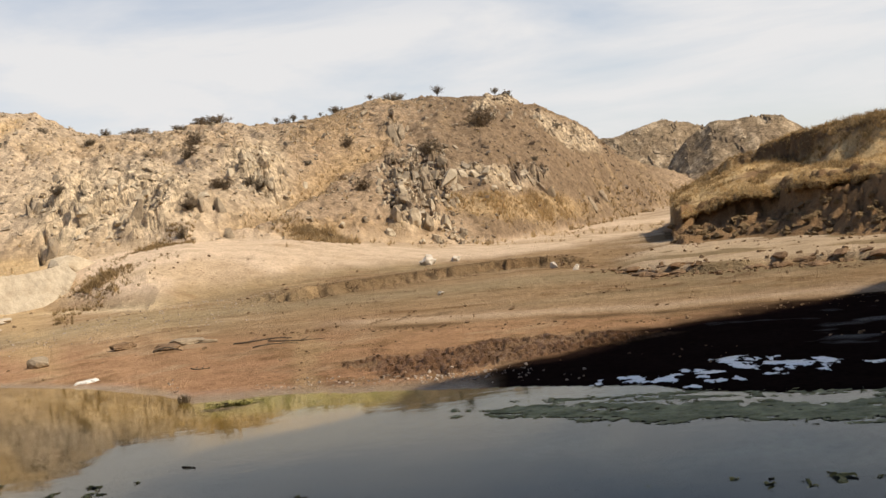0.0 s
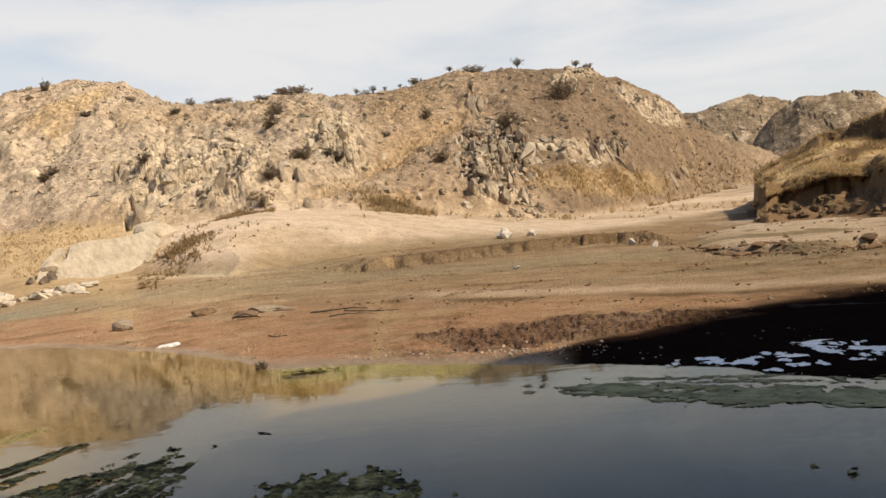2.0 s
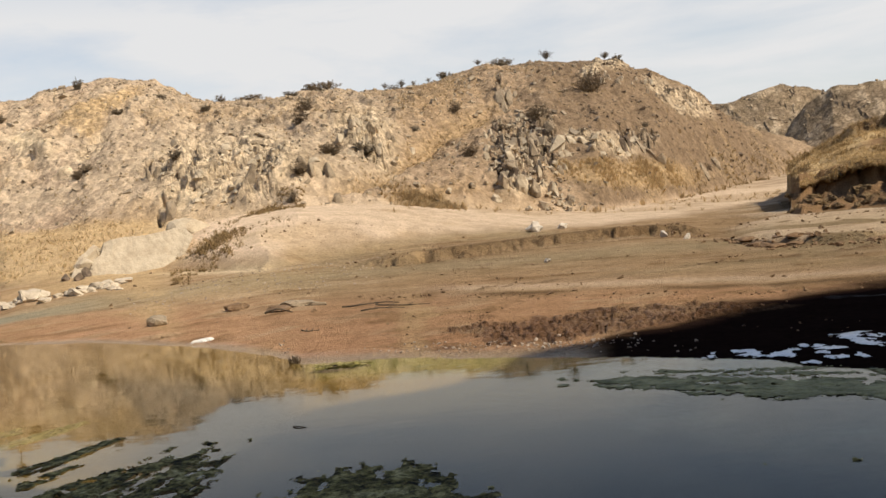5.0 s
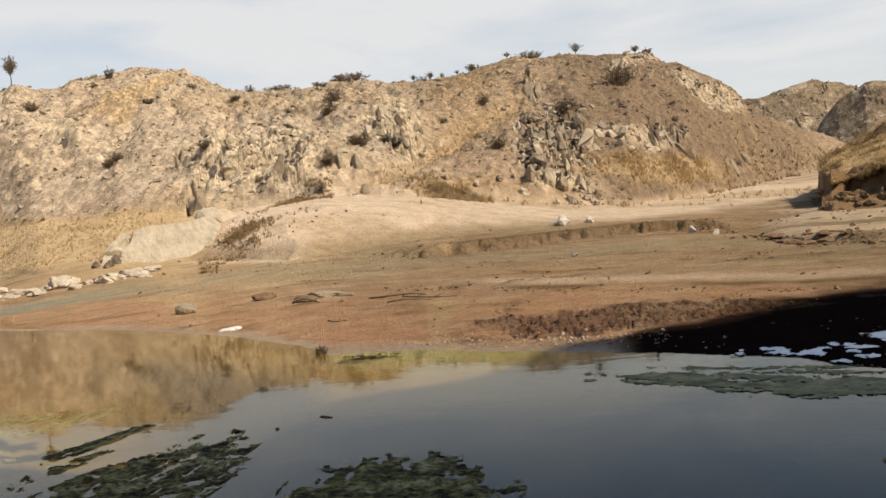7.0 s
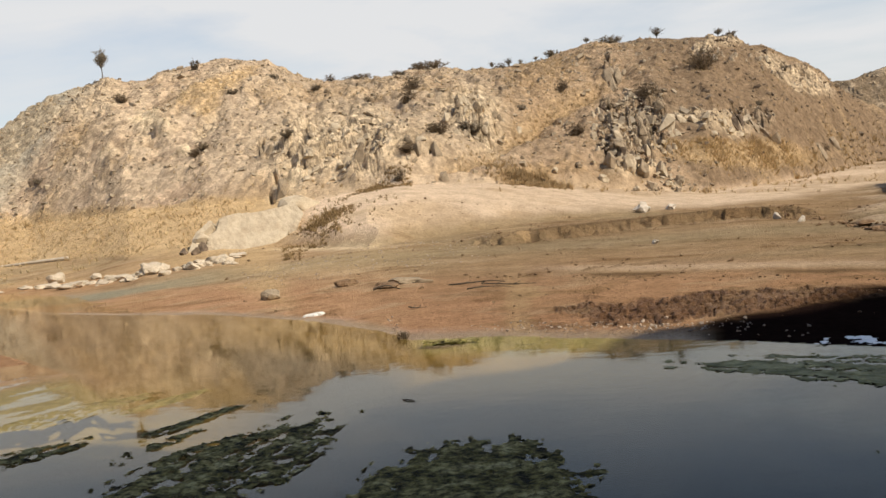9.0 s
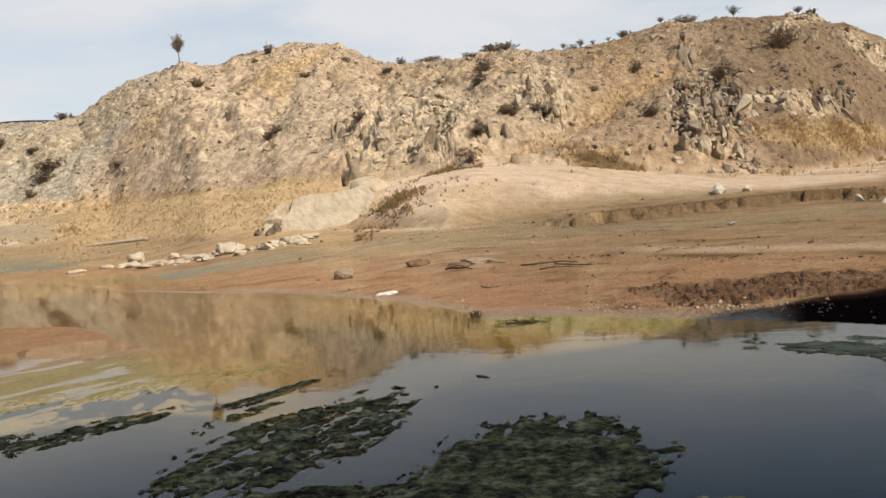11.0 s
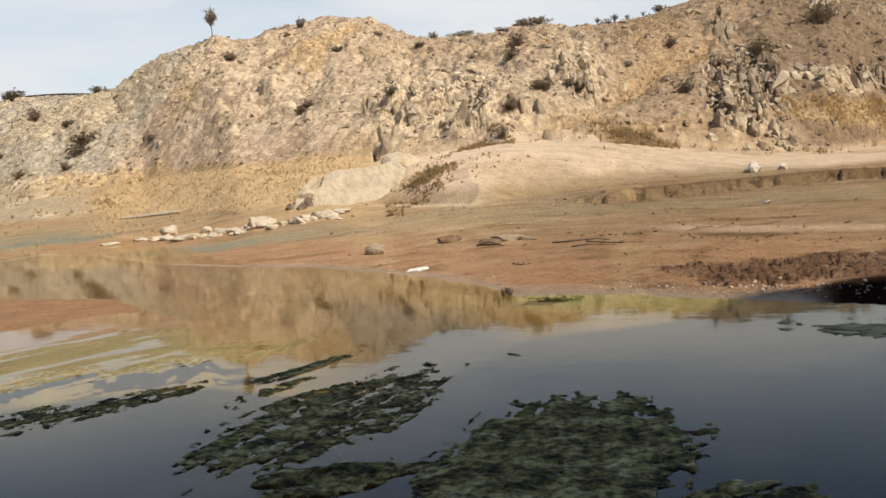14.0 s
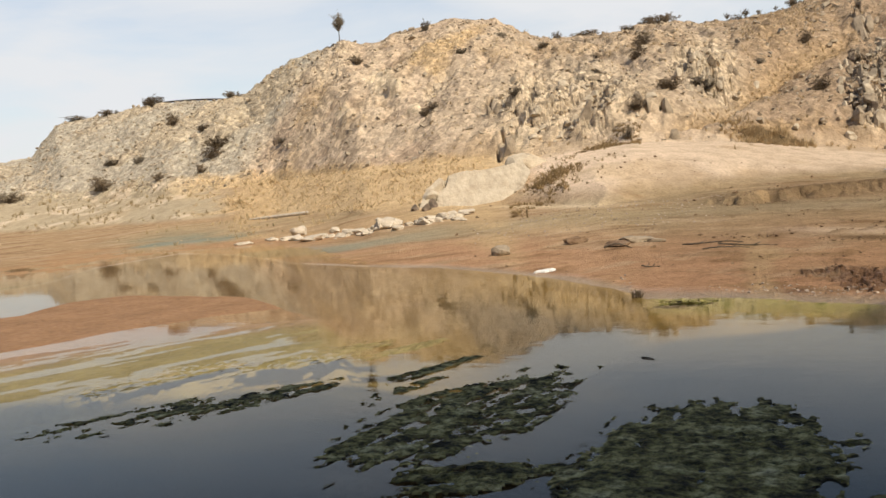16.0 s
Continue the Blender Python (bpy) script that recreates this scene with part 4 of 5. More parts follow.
GREEN_LEAF = mottled("olive_leaf", (0.19, 0.155, 0.11), (0.34, 0.28, 0.20), 4.0, 0.8, 0.25, 0.0, 0.0, island=True, thin=0.3)
BLEACHED = mottled("bleached_wood", (0.50, 0.42, 0.31), (0.72, 0.63, 0.50), 6.0, 0.85, 0.2, 0.4, 0.02)
FOAM = mottled("scum", (0.88, 0.88, 0.88), (0.94, 0.94, 0.93), 9.0, 0.25, 0.6, 0.1, 0.005)
MUD = mottled("mud", (0.075, 0.040, 0.019), (0.18, 0.10, 0.05), 7.0, 0.75, 0.3, 0.8, 0.03)
CLOD = mottled("clod", (0.17, 0.10, 0.055), (0.34, 0.225, 0.13), 7.0, 0.9, 0.2, 0.9, 0.04)
EARTH = mottled("earth", (0.16, 0.105, 0.055), (0.32, 0.225, 0.12), 4.0, 0.95, 0.15, 0.9, 0.05)
OLIVE_STRAW = mottled("olive_straw", (0.36, 0.265, 0.13), (0.60, 0.46, 0.25), 1.3, 0.85, 0.2, 0.0, 0.0, island=True, thin=0.4)
RUST_STRAW = mottled("rust_straw", (0.50, 0.35, 0.175), (0.74, 0.56, 0.315), 1.3, 0.85, 0.2, 0.0, 0.0, island=True, thin=0.4)
BROWN_SCREE = mottled("brown_scree", (0.12, 0.09, 0.065), (0.34, 0.265, 0.19), 1.5, 0.92, 0.2, 0.4, 0.03, island=True)
TURF_SOIL = mottled("turf_soil", (0.17, 0.11, 0.06), (0.38, 0.27, 0.14), 3.0, 0.95, 0.1, 0.9, 0.05)
ROW_STONE = mottled("row_stone", (0.46, 0.38, 0.275), (0.72, 0.61, 0.46), 4.0, 0.9, 0.2, 0.7, 0.04)
BANK_STRAW = mottled("bank_straw", (0.55, 0.39, 0.185), (0.78, 0.585, 0.32), 1.3, 0.85, 0.2, 0.0, 0.0, island=True, thin=0.4)
RUBBLE = mottled("rubble", (0.28, 0.225, 0.16), (0.60, 0.51, 0.385), 0.9, 0.9, 0.2, 0.6, 0.04, island=True)
BELT_STRAW = mottled("belt_straw", (0.64, 0.48, 0.265), (0.86, 0.68, 0.42), 1.3, 0.85, 0.2, 0.0, 0.0, island=True, thin=0.4)
IRON = mottled("rusty_iron", (0.05, 0.04, 0.035), (0.11, 0.08, 0.06), 9.0, 0.75, 0.3, 0.3, 0.01)


def algae_material(name, tones, fine_tones, scale):
    """Wet weed: dark hollows, olive crowns and a few bleached green flecks."""
    m = Mat(name, 0.75, 0.1)
    c = m.ramp(m.noise(scale, 5.0, 0.65), tones)
    c = m.mix(c, m.ramp(m.noise(scale * 4, 4.0, 0.7), fine_tones), 0.85, 'MULTIPLY')
    m.color(c)
    m.bump(m.noise(scale * 5, 6.0), 1.0, 0.05)
    return m.m


ALGAE = algae_material("algae", [(0.36, (0.032, 0.027, 0.010)), (0.50, (0.21, 0.18, 0.062)), (0.58, (0.36, 0.31, 0.125)), (0.70, (0.54, 0.48, 0.26))], [(0.36, (0.18, 0.18, 0.18)), (0.6, (1.25, 1.25, 1.2))], 4.0)
FILM = algae_material("algae_film", [(0.35, (0.22, 0.175, 0.065)), (0.52, (0.30, 0.24, 0.095)), (0.68, (0.37, 0.29, 0.15))], [(0.3, (0.6, 0.6, 0.6)), (0.7, (1.1, 1.1, 1.1))], 2.0)
GREY_ALGAE = mottled("grey_algae", (0.14, 0.13, 0.03), (0.48, 0.43, 0.19), 5.0, 0.6, 0.25, 0.5, 0.015)
SCRAP = mottled("white_scrap", (0.70, 0.68, 0.62), (0.82, 0.80, 0.76), 6.0, 0.6, 0.3, 0.3, 0.01)


# ---- rocks one by one ----
rng = random.Random(5)
bm = bmesh.new()      # a slab that lies back against the slope and climbs towards the sand bar, cracked near its low end
outline = ((-2.05, 0.0), (-1.75, 0.62), (-1.25, 1.02), (-0.3, 1.12), (0.7, 1.16), (1.9, 1.30), (2.15, 0.95), (1.7, 0.1), (0.6, -0.3), (-0.7, -0.25))
front = [bm.verts.new((0.9 * x, 0.95 * z - 0.75, z)) for x, z in outline]
rear = [bm.verts.new((0.8 * x + 0.1, 1.3, 0.85 * z)) for x, z in outline]
bm.faces.new(front)
bm.faces.new(rear[::-1])
for k in range(len(outline)):
    m = (k + 1) % len(outline)
    bm.faces.new((front[m], front[k], rear[k], rear[m]))
bmesh.ops.triangulate(bm, faces=bm.faces[:])
for _ in range(4):
    bmesh.ops.subdivide_edges(bm, edges=[e for e in bm.edges if e.calc_length() > 0.11], cuts=1)
    bmesh.ops.triangulate(bm, faces=bm.faces[:])
bmesh.ops.recalc_face_normals(bm, faces=bm.faces[:])
bm.normal_update()
for v in bm.verts:
    crack = max(0.0, 1 - abs(v.co.x + 1.15 + 0.20 * math.sin(5 * v.co.z)) / 0.12) * (v.co.z > 0.25)
    v.co -= v.normal * (0.30 * crack - 0.05 * noise.noise(v.co * 0.9) - 0.03 * noise.noise(v.co * 2.6 + Vector((7, 3, 1))) - 0.02 * noise.noise(v.co * 8))
ob = part("boulder", bm, PALE_ROCK)
bx, by = at_bearing(-24.5, 32.3)
ob.matrix_world = pose(bx, by, height(bx, by) - 0.1, 0, 0, 22)
tagged(ob, "huge flat-faced cream boulder at the foot of the sand bar", "rock")
boulder("boulder", 12, *at_bearing(-27.0, 32.2), 0.55, 0.6, 0.38, PALE_ROCK, "cream rock split off from the huge boulder", turn=-10)
boulder("boulder", 13, *at_bearing(-21.1, 34.9), 1.3, 0.8, 0.5, PALE_ROCK, "cream rock leaning on the sand bar's grassy end", turn=30)
boulder("rounded_rock", 14, *at_bearing(-23.45, 17.6), 0.32, 0.25, 0.18, TAN_ROCK, "rounded tan rock alone on red silt", turn=20, cuts=8, rough=0.2)
for k, (b, d, w, h) in enumerate([(-35.1, 31.1, 0.73, 0.4), (-34.3, 27.8, 0.9, 0.23), (-38.3, 29.6, 0.55, 0.14), (-33.0, 29.8, 0.46, 0.21), (-32.3, 29.1, 0.38, 0.17), (-31.5, 27.8, 0.49, 0.2), (-30.6, 27.1, 0.38, 0.22),
                                  (-30.0, 26.9, 0.85, 0.38), (-29.3, 27.3, 0.63, 0.26), (-28.6, 26.7, 0.34, 0.16), (-27.7, 26.4, 0.43, 0.22), (-26.9, 26.7, 0.28, 0.16), (-26.4, 27.4, 0.74, 0.28), (-25.9, 28.3, 0.43, 0.2),
                                  (-36.9, 30.4, 0.21, 0.09), (-31.0, 26.6, 0.31, 0.12), (-33.6, 28.9, 0.27, 0.14), (-29.7, 28.2, 0.5, 0.25), (-25.1, 28.6, 0.6, 0.22)]):
    boulder("stone", 40 + k, *at_bearing(b, d), w * 0.85, w * 0.7, h * 0.72, ROW_STONE, "pale angular stone in a row across the wet flat", group="row of pale stones", turn=37 * k, detail=3, cuts=13, rough=0.3)
for k in range(64):
    u = rng.random()
    b, d = -36.5 + 11.5 * u + rng.gauss(0, 0.3), 30.2 - 3.2 * math.sin(2.2 * u) + rng.gauss(0, 0.5)
    w = rng.choice((0.14, 0.18, 0.24, 0.3, 0.38, 0.46)) * rng.uniform(0.8, 1.2)
    boulder("stone", 140 + k, *at_bearing(b, d), w, w * 0.8, w * 0.28, ROW_STONE, "small pale angular stone in a row across the wet flat", group="row of pale stones", turn=rng.uniform(0, 180), detail=2, cuts=11, rough=0.3)
for k, (b, d, w, h) in enumerate([(-27.4, 31.1, 0.30, 0.2), (-28.1, 31.5, 0.28, 0.18), (-27.0, 31.6, 0.26, 0.24)]):
    boulder("dark_stone", 70 + k, *at_bearing(b, d), w, w, h, DARK_ROCK, "dark broken stone beside the cream boulder", group="dark stones by the boulder", turn=50 * k, detail=2)
for k, (b, d, w, h) in enumerate([(-1.15, 31.4, 0.52, 0.28), (0.6, 32.0, 0.5, 0.2), (6.3, 25.6, 0.24, 0.14), (7.6, 24.6, 0.2, 0.13), (-0.55, 21.0, 0.22, 0.09)]):
    boulder("white_stone", 80 + k, *at_bearing(b, d), w, w * 0.6, h, WHITE_ROCK, "white angular stone on bare sand", group="white stones on the sand", turn=12 + 63 * k, detail=3, cuts=13, rough=0.35)
for k, (b, d, w, h) in enumerate([(-2.7, 41.3, 0.7, 0.45), (-1.7, 41.7, 0.63, 0.55), (-0.9, 42.1, 0.54, 0.6), (0.2, 42.9, 0.5, 0.5), (-2.1, 42.2, 0.59, 0.5), (-3.2, 40.8, 0.43, 0.28), (-0.4, 41.7, 0.34, 0.24), (0.5, 42.3, 0.45, 0.3), (-4.5, 40.5, 0.33, 0.22),
                                  (-1.3, 40.9, 0.3, 0.2), (1.2, 43.0, 0.4, 0.3), (-6.0, 39.8, 0.35, 0.2)]):
    boulder("fallen_rock", 100 + k, *at_bearing(b, d), w, w * 0.8, h, PALE_ROCK if k % 2 else TAN_ROCK, "cream fallen rock at the foot of the crag", group="fallen rocks below the crag", turn=41 * k, detail=3, cuts=15, rough=0.35)

# slabs of the dark crag and the pale outcrops
SLABS = [part("slab_pattern", slab_mesh(200 + k, 1.0, 0.8, 1.0), m) for k, m in enumerate((DARK_ROCK, DARK_ROCK, TAN_ROCK, PALE_ROCK, PALE_ROCK, TAN_ROCK) * 2)]


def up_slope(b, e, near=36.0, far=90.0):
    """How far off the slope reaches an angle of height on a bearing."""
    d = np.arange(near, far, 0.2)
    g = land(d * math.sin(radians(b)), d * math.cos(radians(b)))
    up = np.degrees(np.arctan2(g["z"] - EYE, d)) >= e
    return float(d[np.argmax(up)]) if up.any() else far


def slab(kind, b, e, w, h, turn, label, group, tip=0.0):
    x, y = at_bearing(b, up_slope(b, e))
    ob = new("outcrop_rock", SLABS[kind + 6 * (rng.random() < 0.5)].data)
    ob.matrix_world = pose(x, y, height(x, y) - 0.22 * h, tip, rng.uniform(-18, 18), turn) @ Matrix.Diagonal((w, w * 0.8, h, 1))
    return tagged(ob, label, "rock", group)


for k in range(240):
    ang, rad = rng.uniform(0, 2 * math.pi), math.sqrt(rng.random()) * 1.08
    b, e = -1.35 + 2.1 * rad * math.cos(ang), 2.25 + 2.15 * rad * math.sin(ang)
    b += 0.35 * (2.2 - e)
    if min(math.hypot((b - p) / 0.45, (e - q) / 0.7) for p, q in ((-1.75, 3.1), (-0.15, 2.7), (-1.1, 2.7))) < 1:
        continue
    s = rng.uniform(0.10, 0.30) * (1.8 if rng.random() < 0.15 else 1)
    # dark slabs among the tan ones also stand for the crag's shaded gaps
    kind = rng.choice((0, 1, 0, 2, 5, 3, 4))
    slab(kind, b, e - 0.15, s * rng.uniform(0.8, 1.3), s * rng.uniform(0.7, 1.2), rng.uniform(-50, 60), "jagged dark-fissured rock slab on the crag" if kind < 2 else "jagged tan rock slab on the crag", "slabs of the crag", rng.uniform(-20, 15))
for k, (b, e, w, h, kind) in enumerate(((0.55, 2.5, 0.95, 0.8, 3), (-0.6, 3.3, 0.6, 0.6, 2), (-0.7, 2.5, 0.5, 0.7, 5), (-1.35, 3.9, 0.6, 0.5, 2), (-2.5, 3.3, 0.6, 0.5, 5), (0.3, 3.6, 0.6, 0.45, 2), (-2.1, 2.1, 0.5, 0.5, 3), (-0.6, 1.3, 0.55, 0.5, 3), (-2.7, 1.3, 0.5, 0.4, 5))):
    slab(kind, b, e - 0.3, w, h, 15 + 31 * k, "large pale block jutting out of the crag", "blocks of the crag", -14)
for k, (b, e, w, h, kind) in enumerate(((-2.4, 5.35, 0.8, 1.1, 2), (-1.95, 5.5, 0.7, 0.8, 5), (-1.55, 5.7, 0.7, 0.5, 5), (4.5, 2.2, 0.9, 1.0, 0), (5.0, 2.0, 0.9, 1.1, 0), (5.5, 1.9, 0.9, 1.0, 5), (6.1, 1.5, 0.8, 0.9, 2), (6.5, 1.2, 0.7, 0.6, 2),
                                        (1.5, 2.7, 0.7, 0.35, 3), (2.2, 2.7, 0.75, 0.4, 3), (2.9, 2.8, 0.6, 0.4, 4), (3.6, 2.4, 0.7, 0.35, 3), (4.1, 1.9, 0.6, 0.3, 4), (2.6, 2.1, 0.6, 0.3, 3), (3.2, 1.9, 0.5, 0.25, 4), (1.2, 2.1, 0.6, 0.35, 3), (4.7, 1.7, 0.5, 0.3, 3),
                                        (8.9, 0.3, 0.8, 0.9, 5), (9.6, 0.6, 0.9, 0.7, 5))):
    slab(kind, b, e, w, h, 20 + 23 * k, "upright weathered rock slab on the hillside", "upright slabs", -18)
for k in range(40):
    ang, rad = rng.uniform(0, 2 * math.pi), math.sqrt(rng.random())
    s = rng.uniform(0.12, 0.32)
    slab(rng.choice((3, 4, 3, 4, 5)), -18.0 + 4.6 * rad * math.cos(ang), 2.7 + 1.8 * rad * math.sin(ang), s * 1.7, s * 0.8, rng.uniform(-60, 60), "pale bedded rock slab on the lower hillside", "pale slabs of the hillside", rng.uniform(-30, 10))
for k in range(34):
    s = rng.uniform(0.14, 0.36)
    u = rng.gauss(0, 0.6)
    slab(rng.choice((3, 5, 4)), -10.7 + 1.3 * u + rng.gauss(0, 0.5), 4.2 - 0.6 * u + rng.gauss(0, 0.45), s * 1.2, s * 1.1, rng.uniform(-50, 50), "pale upright rock slab above the ravine", "pale slabs above the ravine", -10)
for k in range(40):
    u = rng.random()
    s = rng.uniform(0.14, 0.4)
    slab(rng.choice((3, 5, 4, 2)), 3.0 + 6.4 * u + rng.gauss(0, 0.4), 6.75 - 2.9 * u ** 1.3 - abs(rng.gauss(0, 0.35)), s * 1.2, s, rng.uniform(-50, 50), "pale broken rock along the rim of the dark flank", "rocks of the rim", -15)
for k, (b, e, w, h) in enumerate(((-22.7, 3.1, 0.5, 0.5), (-22.0, 0.9, 0.7, 0.7), (-23.1, 3.1, 0.4, 0.5), (-17.5, 2.0, 0.5, 0.7), (-13.9, 2.4, 0.5, 0.5), (-12.9, 2.2, 0.5, 0.5), (-12.5, 0.7, 0.6, 0.45), (-35.7, 2.3, 0.6, 0.45))):
    slab(5 if k < 7 else 0, b, e, w, h, 65 * k, "tan rock standing beside a dark cleft", "rocks of the clefts", -8)
for pattern in SLABS:
    bpy.data.objects.remove(pattern)

# turf clods along the lip of the right bank, and the dark stones of the ledge below it
TURF = [part("turf_pattern", boulder_mesh(260 + k, 1.0, 0.8, 0.6, cuts=9, rough=0.45, detail=3, sink=0.3), EARTH) for k in range(4)]
for k in range(150):
    b = 13.4 + 12.1 * rng.random()
    d = float(bank_d(np.array(b))) + rng.choice((-1.0, -0.6, -0.2, 0.2, 0.5, 0.8, 1.1)) + rng.gauss(0, 0.25)
    s = rng.uniform(0.08, 0.26)
    x, y = at_bearing(b, d)
    ob = new("turf_clod", TURF[k % 4].data)
    ob.matrix_world = pose(x, y, height(x, y) - 0.1 * s, rng.uniform(-15, 15), rng.uniform(-15, 15), rng.uniform(0, 360)) @ Matrix.Diagonal((s * 1.3, s, s * 0.8, 1))
    tagged(ob, "brown crumbling turf clod on the cut bank", "clod", "turf clods of the bank")
for pattern in TURF:
    bpy.data.objects.remove(pattern)


def on_bank(b, off):
    """Where the bank's face line, moved back by off, meets a bearing."""
    s, c = np.sin(np.radians(b)), np.cos(np.radians(b))
    r = bank_d(b) + off
    for _ in range(8):
        r = r - 0.8 * (land(r * s, r * c)["q"] - off)
    return r


def turf_lip():
    """The sod that hangs over the hollow face: its edge crumbles and droops."""
    b = np.linspace(13.95, 27.4, 450)
    s, c = np.sin(np.radians(b)), np.cos(np.radians(b))
    back, face = on_bank(b, np.full(b.shape, 3.2)), on_bank(b, np.full(b.shape, 2.0))
    zb = land(back * s, back * c)["z"]
    t = b * 0.52
    reach = 0.42 + 0.28 * fbm(t / 0.9, t * 0 + 3.1, 211, 4) + 0.12 * fbm(t / 0.15, t * 0, 213, 3)
    thick = 0.20 + 0.10 * fbm(t / 0.5, t * 0 + 9, 217, 4)
    rows = []
    for k, (u, dz) in enumerate(((-1.2, 0.02), (-0.7, 0.05), (-0.2, 0.04), (0.35, 0.0), (0.75, -0.05), (1.0, -0.15), (1.02, -0.55), (0.9, -1.0), (0.45, -0.9), (-0.3, -0.7))):
        lift = dz * (1.0 if dz > 0 else 0.0) + np.minimum(dz, 0) * (thick if k > 4 else 0.6)
        r = face - np.where(u > 0, u * reach, u) + 0.07 * fbm(t / 0.2, t * 0 + k * 0.7, 219, 3)
        z = zb - 0.10 * (u + 1.2) - 0.03 + lift + 0.06 * fbm(t / 0.22, t * 0 + k * 0.9, 223, 3)
        rows.append(np.stack([r * s, r * c, z], -1))
    v = np.stack(rows)
    idx = np.arange(v.shape[0] * v.shape[1]).reshape(v.shape[:2])
    faces = np.stack([idx[:-1, :-1], idx[1:, :-1], idx[1:, 1:], idx[:-1, 1:]], -1).reshape(-1, 4)
    tagged(soup("turf_lip", v.reshape(-1, 3), faces, TURF_SOIL), "crumbling sod edge hanging over the hollow bank", "bank", kind="structure")
    return v[:7]


LIP = turf_lip()
for k in range(34):
    b = rng.uniform(10.0, 14.0) if k < 14 else rng.uniform(13, 25.5)
    d = float(ledge_d(np.array(b))) + rng.gauss(0.1, 0.2)
    s = rng.uniform(0.10, 0.30)
    boulder("ledge_stone", 280 + k, *at_bearing(b, d), s * 1.6, s, s * 0.32, CLOD, "flat brown clod breaking out of the low ledge", group="stones of the ledge", turn=rng.uniform(0, 180), detail=2, cuts=11, rough=0.3)

# ---- shrubs and the ridge tree ----
SHRUBS = [shrub("shrub", 301, DRY_WOOD, DRY_LEAF, limbs=18, leaves=7, label="grey-brown leafless desert shrub on the dry hillside"),
          shrub("shrub", 302, DRY_WOOD, GREEN_LEAF, limbs=20, leaves=12, spread=0.95, label="dense dark olive desert shrub on the dry hillside"),
          shrub("shrub", 303, DRY_WOOD, DRY_LEAF, limbs=13, twigs=7, leaves=4, spread=0.6, label="thin bare twiggy shrub on the dry hillside"),
          shrub("shrub", 304, DRY_WOOD, GREEN_LEAF, trunk=0.3, limbs=14, leaves=7, spread=1.0, leaf_size=0.035, label="small dark thorn bush with a bare stem"),
          shrub("shrub", 305, DRY_WOOD, DRY_LEAF, limbs=26, leaves=10, spread=0.95, label="dense grey-brown desert shrub on the ridge")]


def crest(b, d0=50.0, d1=100.0):
    """How far off the hill's crest lies on a bearing."""
    d = np.arange(d0, d1, 0.25)
    g = land(d * math.sin(radians(b)), d * math.cos(radians(b)))
    return float(d[np.argmax((g["z"] - EYE) / d)])


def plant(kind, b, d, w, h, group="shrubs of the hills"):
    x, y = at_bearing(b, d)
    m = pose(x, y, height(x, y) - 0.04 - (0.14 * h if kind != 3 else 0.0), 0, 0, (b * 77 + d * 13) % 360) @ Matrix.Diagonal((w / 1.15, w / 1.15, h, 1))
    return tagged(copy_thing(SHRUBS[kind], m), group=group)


for kind, b, d, w, h in [(3, 0.5, 69.5, 1.0, 1.05), (3, 3.9, 70.5, 0.75, 0.75), (1, -2.2, 68.5, 1.5, 0.8), (3, -3.5, 69.5, 0.6, 0.6), (1, 4.6, 70.0, 0.6, 0.6), (4, -13.3, 73, 1.5, 0.8), (4, -12.5, 72.5, 1.4, 0.85), (0, -8.6, 70, 1.2, 0.8),
                         (3, -9.1, 72.5, 0.55, 0.7), (3, -8.1, 72, 0.6, 0.8), (3, -7.4, 71.5, 0.45, 0.5), (3, -6.5, 71, 0.45, 0.5), (1, -5.5, 70.5, 1.0, 0.6), (4, -16.9, 73, 1.7, 0.5), (0, -18.7, 72, 0.75, 0.75), (1, -14.6, 73, 0.9, 0.5)]:
    plant(kind, b, crest(b, 66) + 0.2, w, h, group="shrubs on the ridge")
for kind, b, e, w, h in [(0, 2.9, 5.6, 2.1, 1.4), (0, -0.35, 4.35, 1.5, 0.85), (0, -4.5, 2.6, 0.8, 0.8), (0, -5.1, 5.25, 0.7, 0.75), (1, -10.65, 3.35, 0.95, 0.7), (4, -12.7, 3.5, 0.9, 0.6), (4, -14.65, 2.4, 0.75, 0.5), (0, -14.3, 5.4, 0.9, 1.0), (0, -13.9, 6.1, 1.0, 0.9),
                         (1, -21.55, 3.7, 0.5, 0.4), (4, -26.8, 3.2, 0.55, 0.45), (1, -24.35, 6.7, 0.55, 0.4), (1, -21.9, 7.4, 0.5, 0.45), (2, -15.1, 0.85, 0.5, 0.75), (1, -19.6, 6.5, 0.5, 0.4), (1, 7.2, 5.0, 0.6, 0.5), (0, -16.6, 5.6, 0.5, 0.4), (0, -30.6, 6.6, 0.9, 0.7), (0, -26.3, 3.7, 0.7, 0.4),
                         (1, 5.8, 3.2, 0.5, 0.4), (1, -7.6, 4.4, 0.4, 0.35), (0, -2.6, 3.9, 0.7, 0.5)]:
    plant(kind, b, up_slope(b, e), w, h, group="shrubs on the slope")
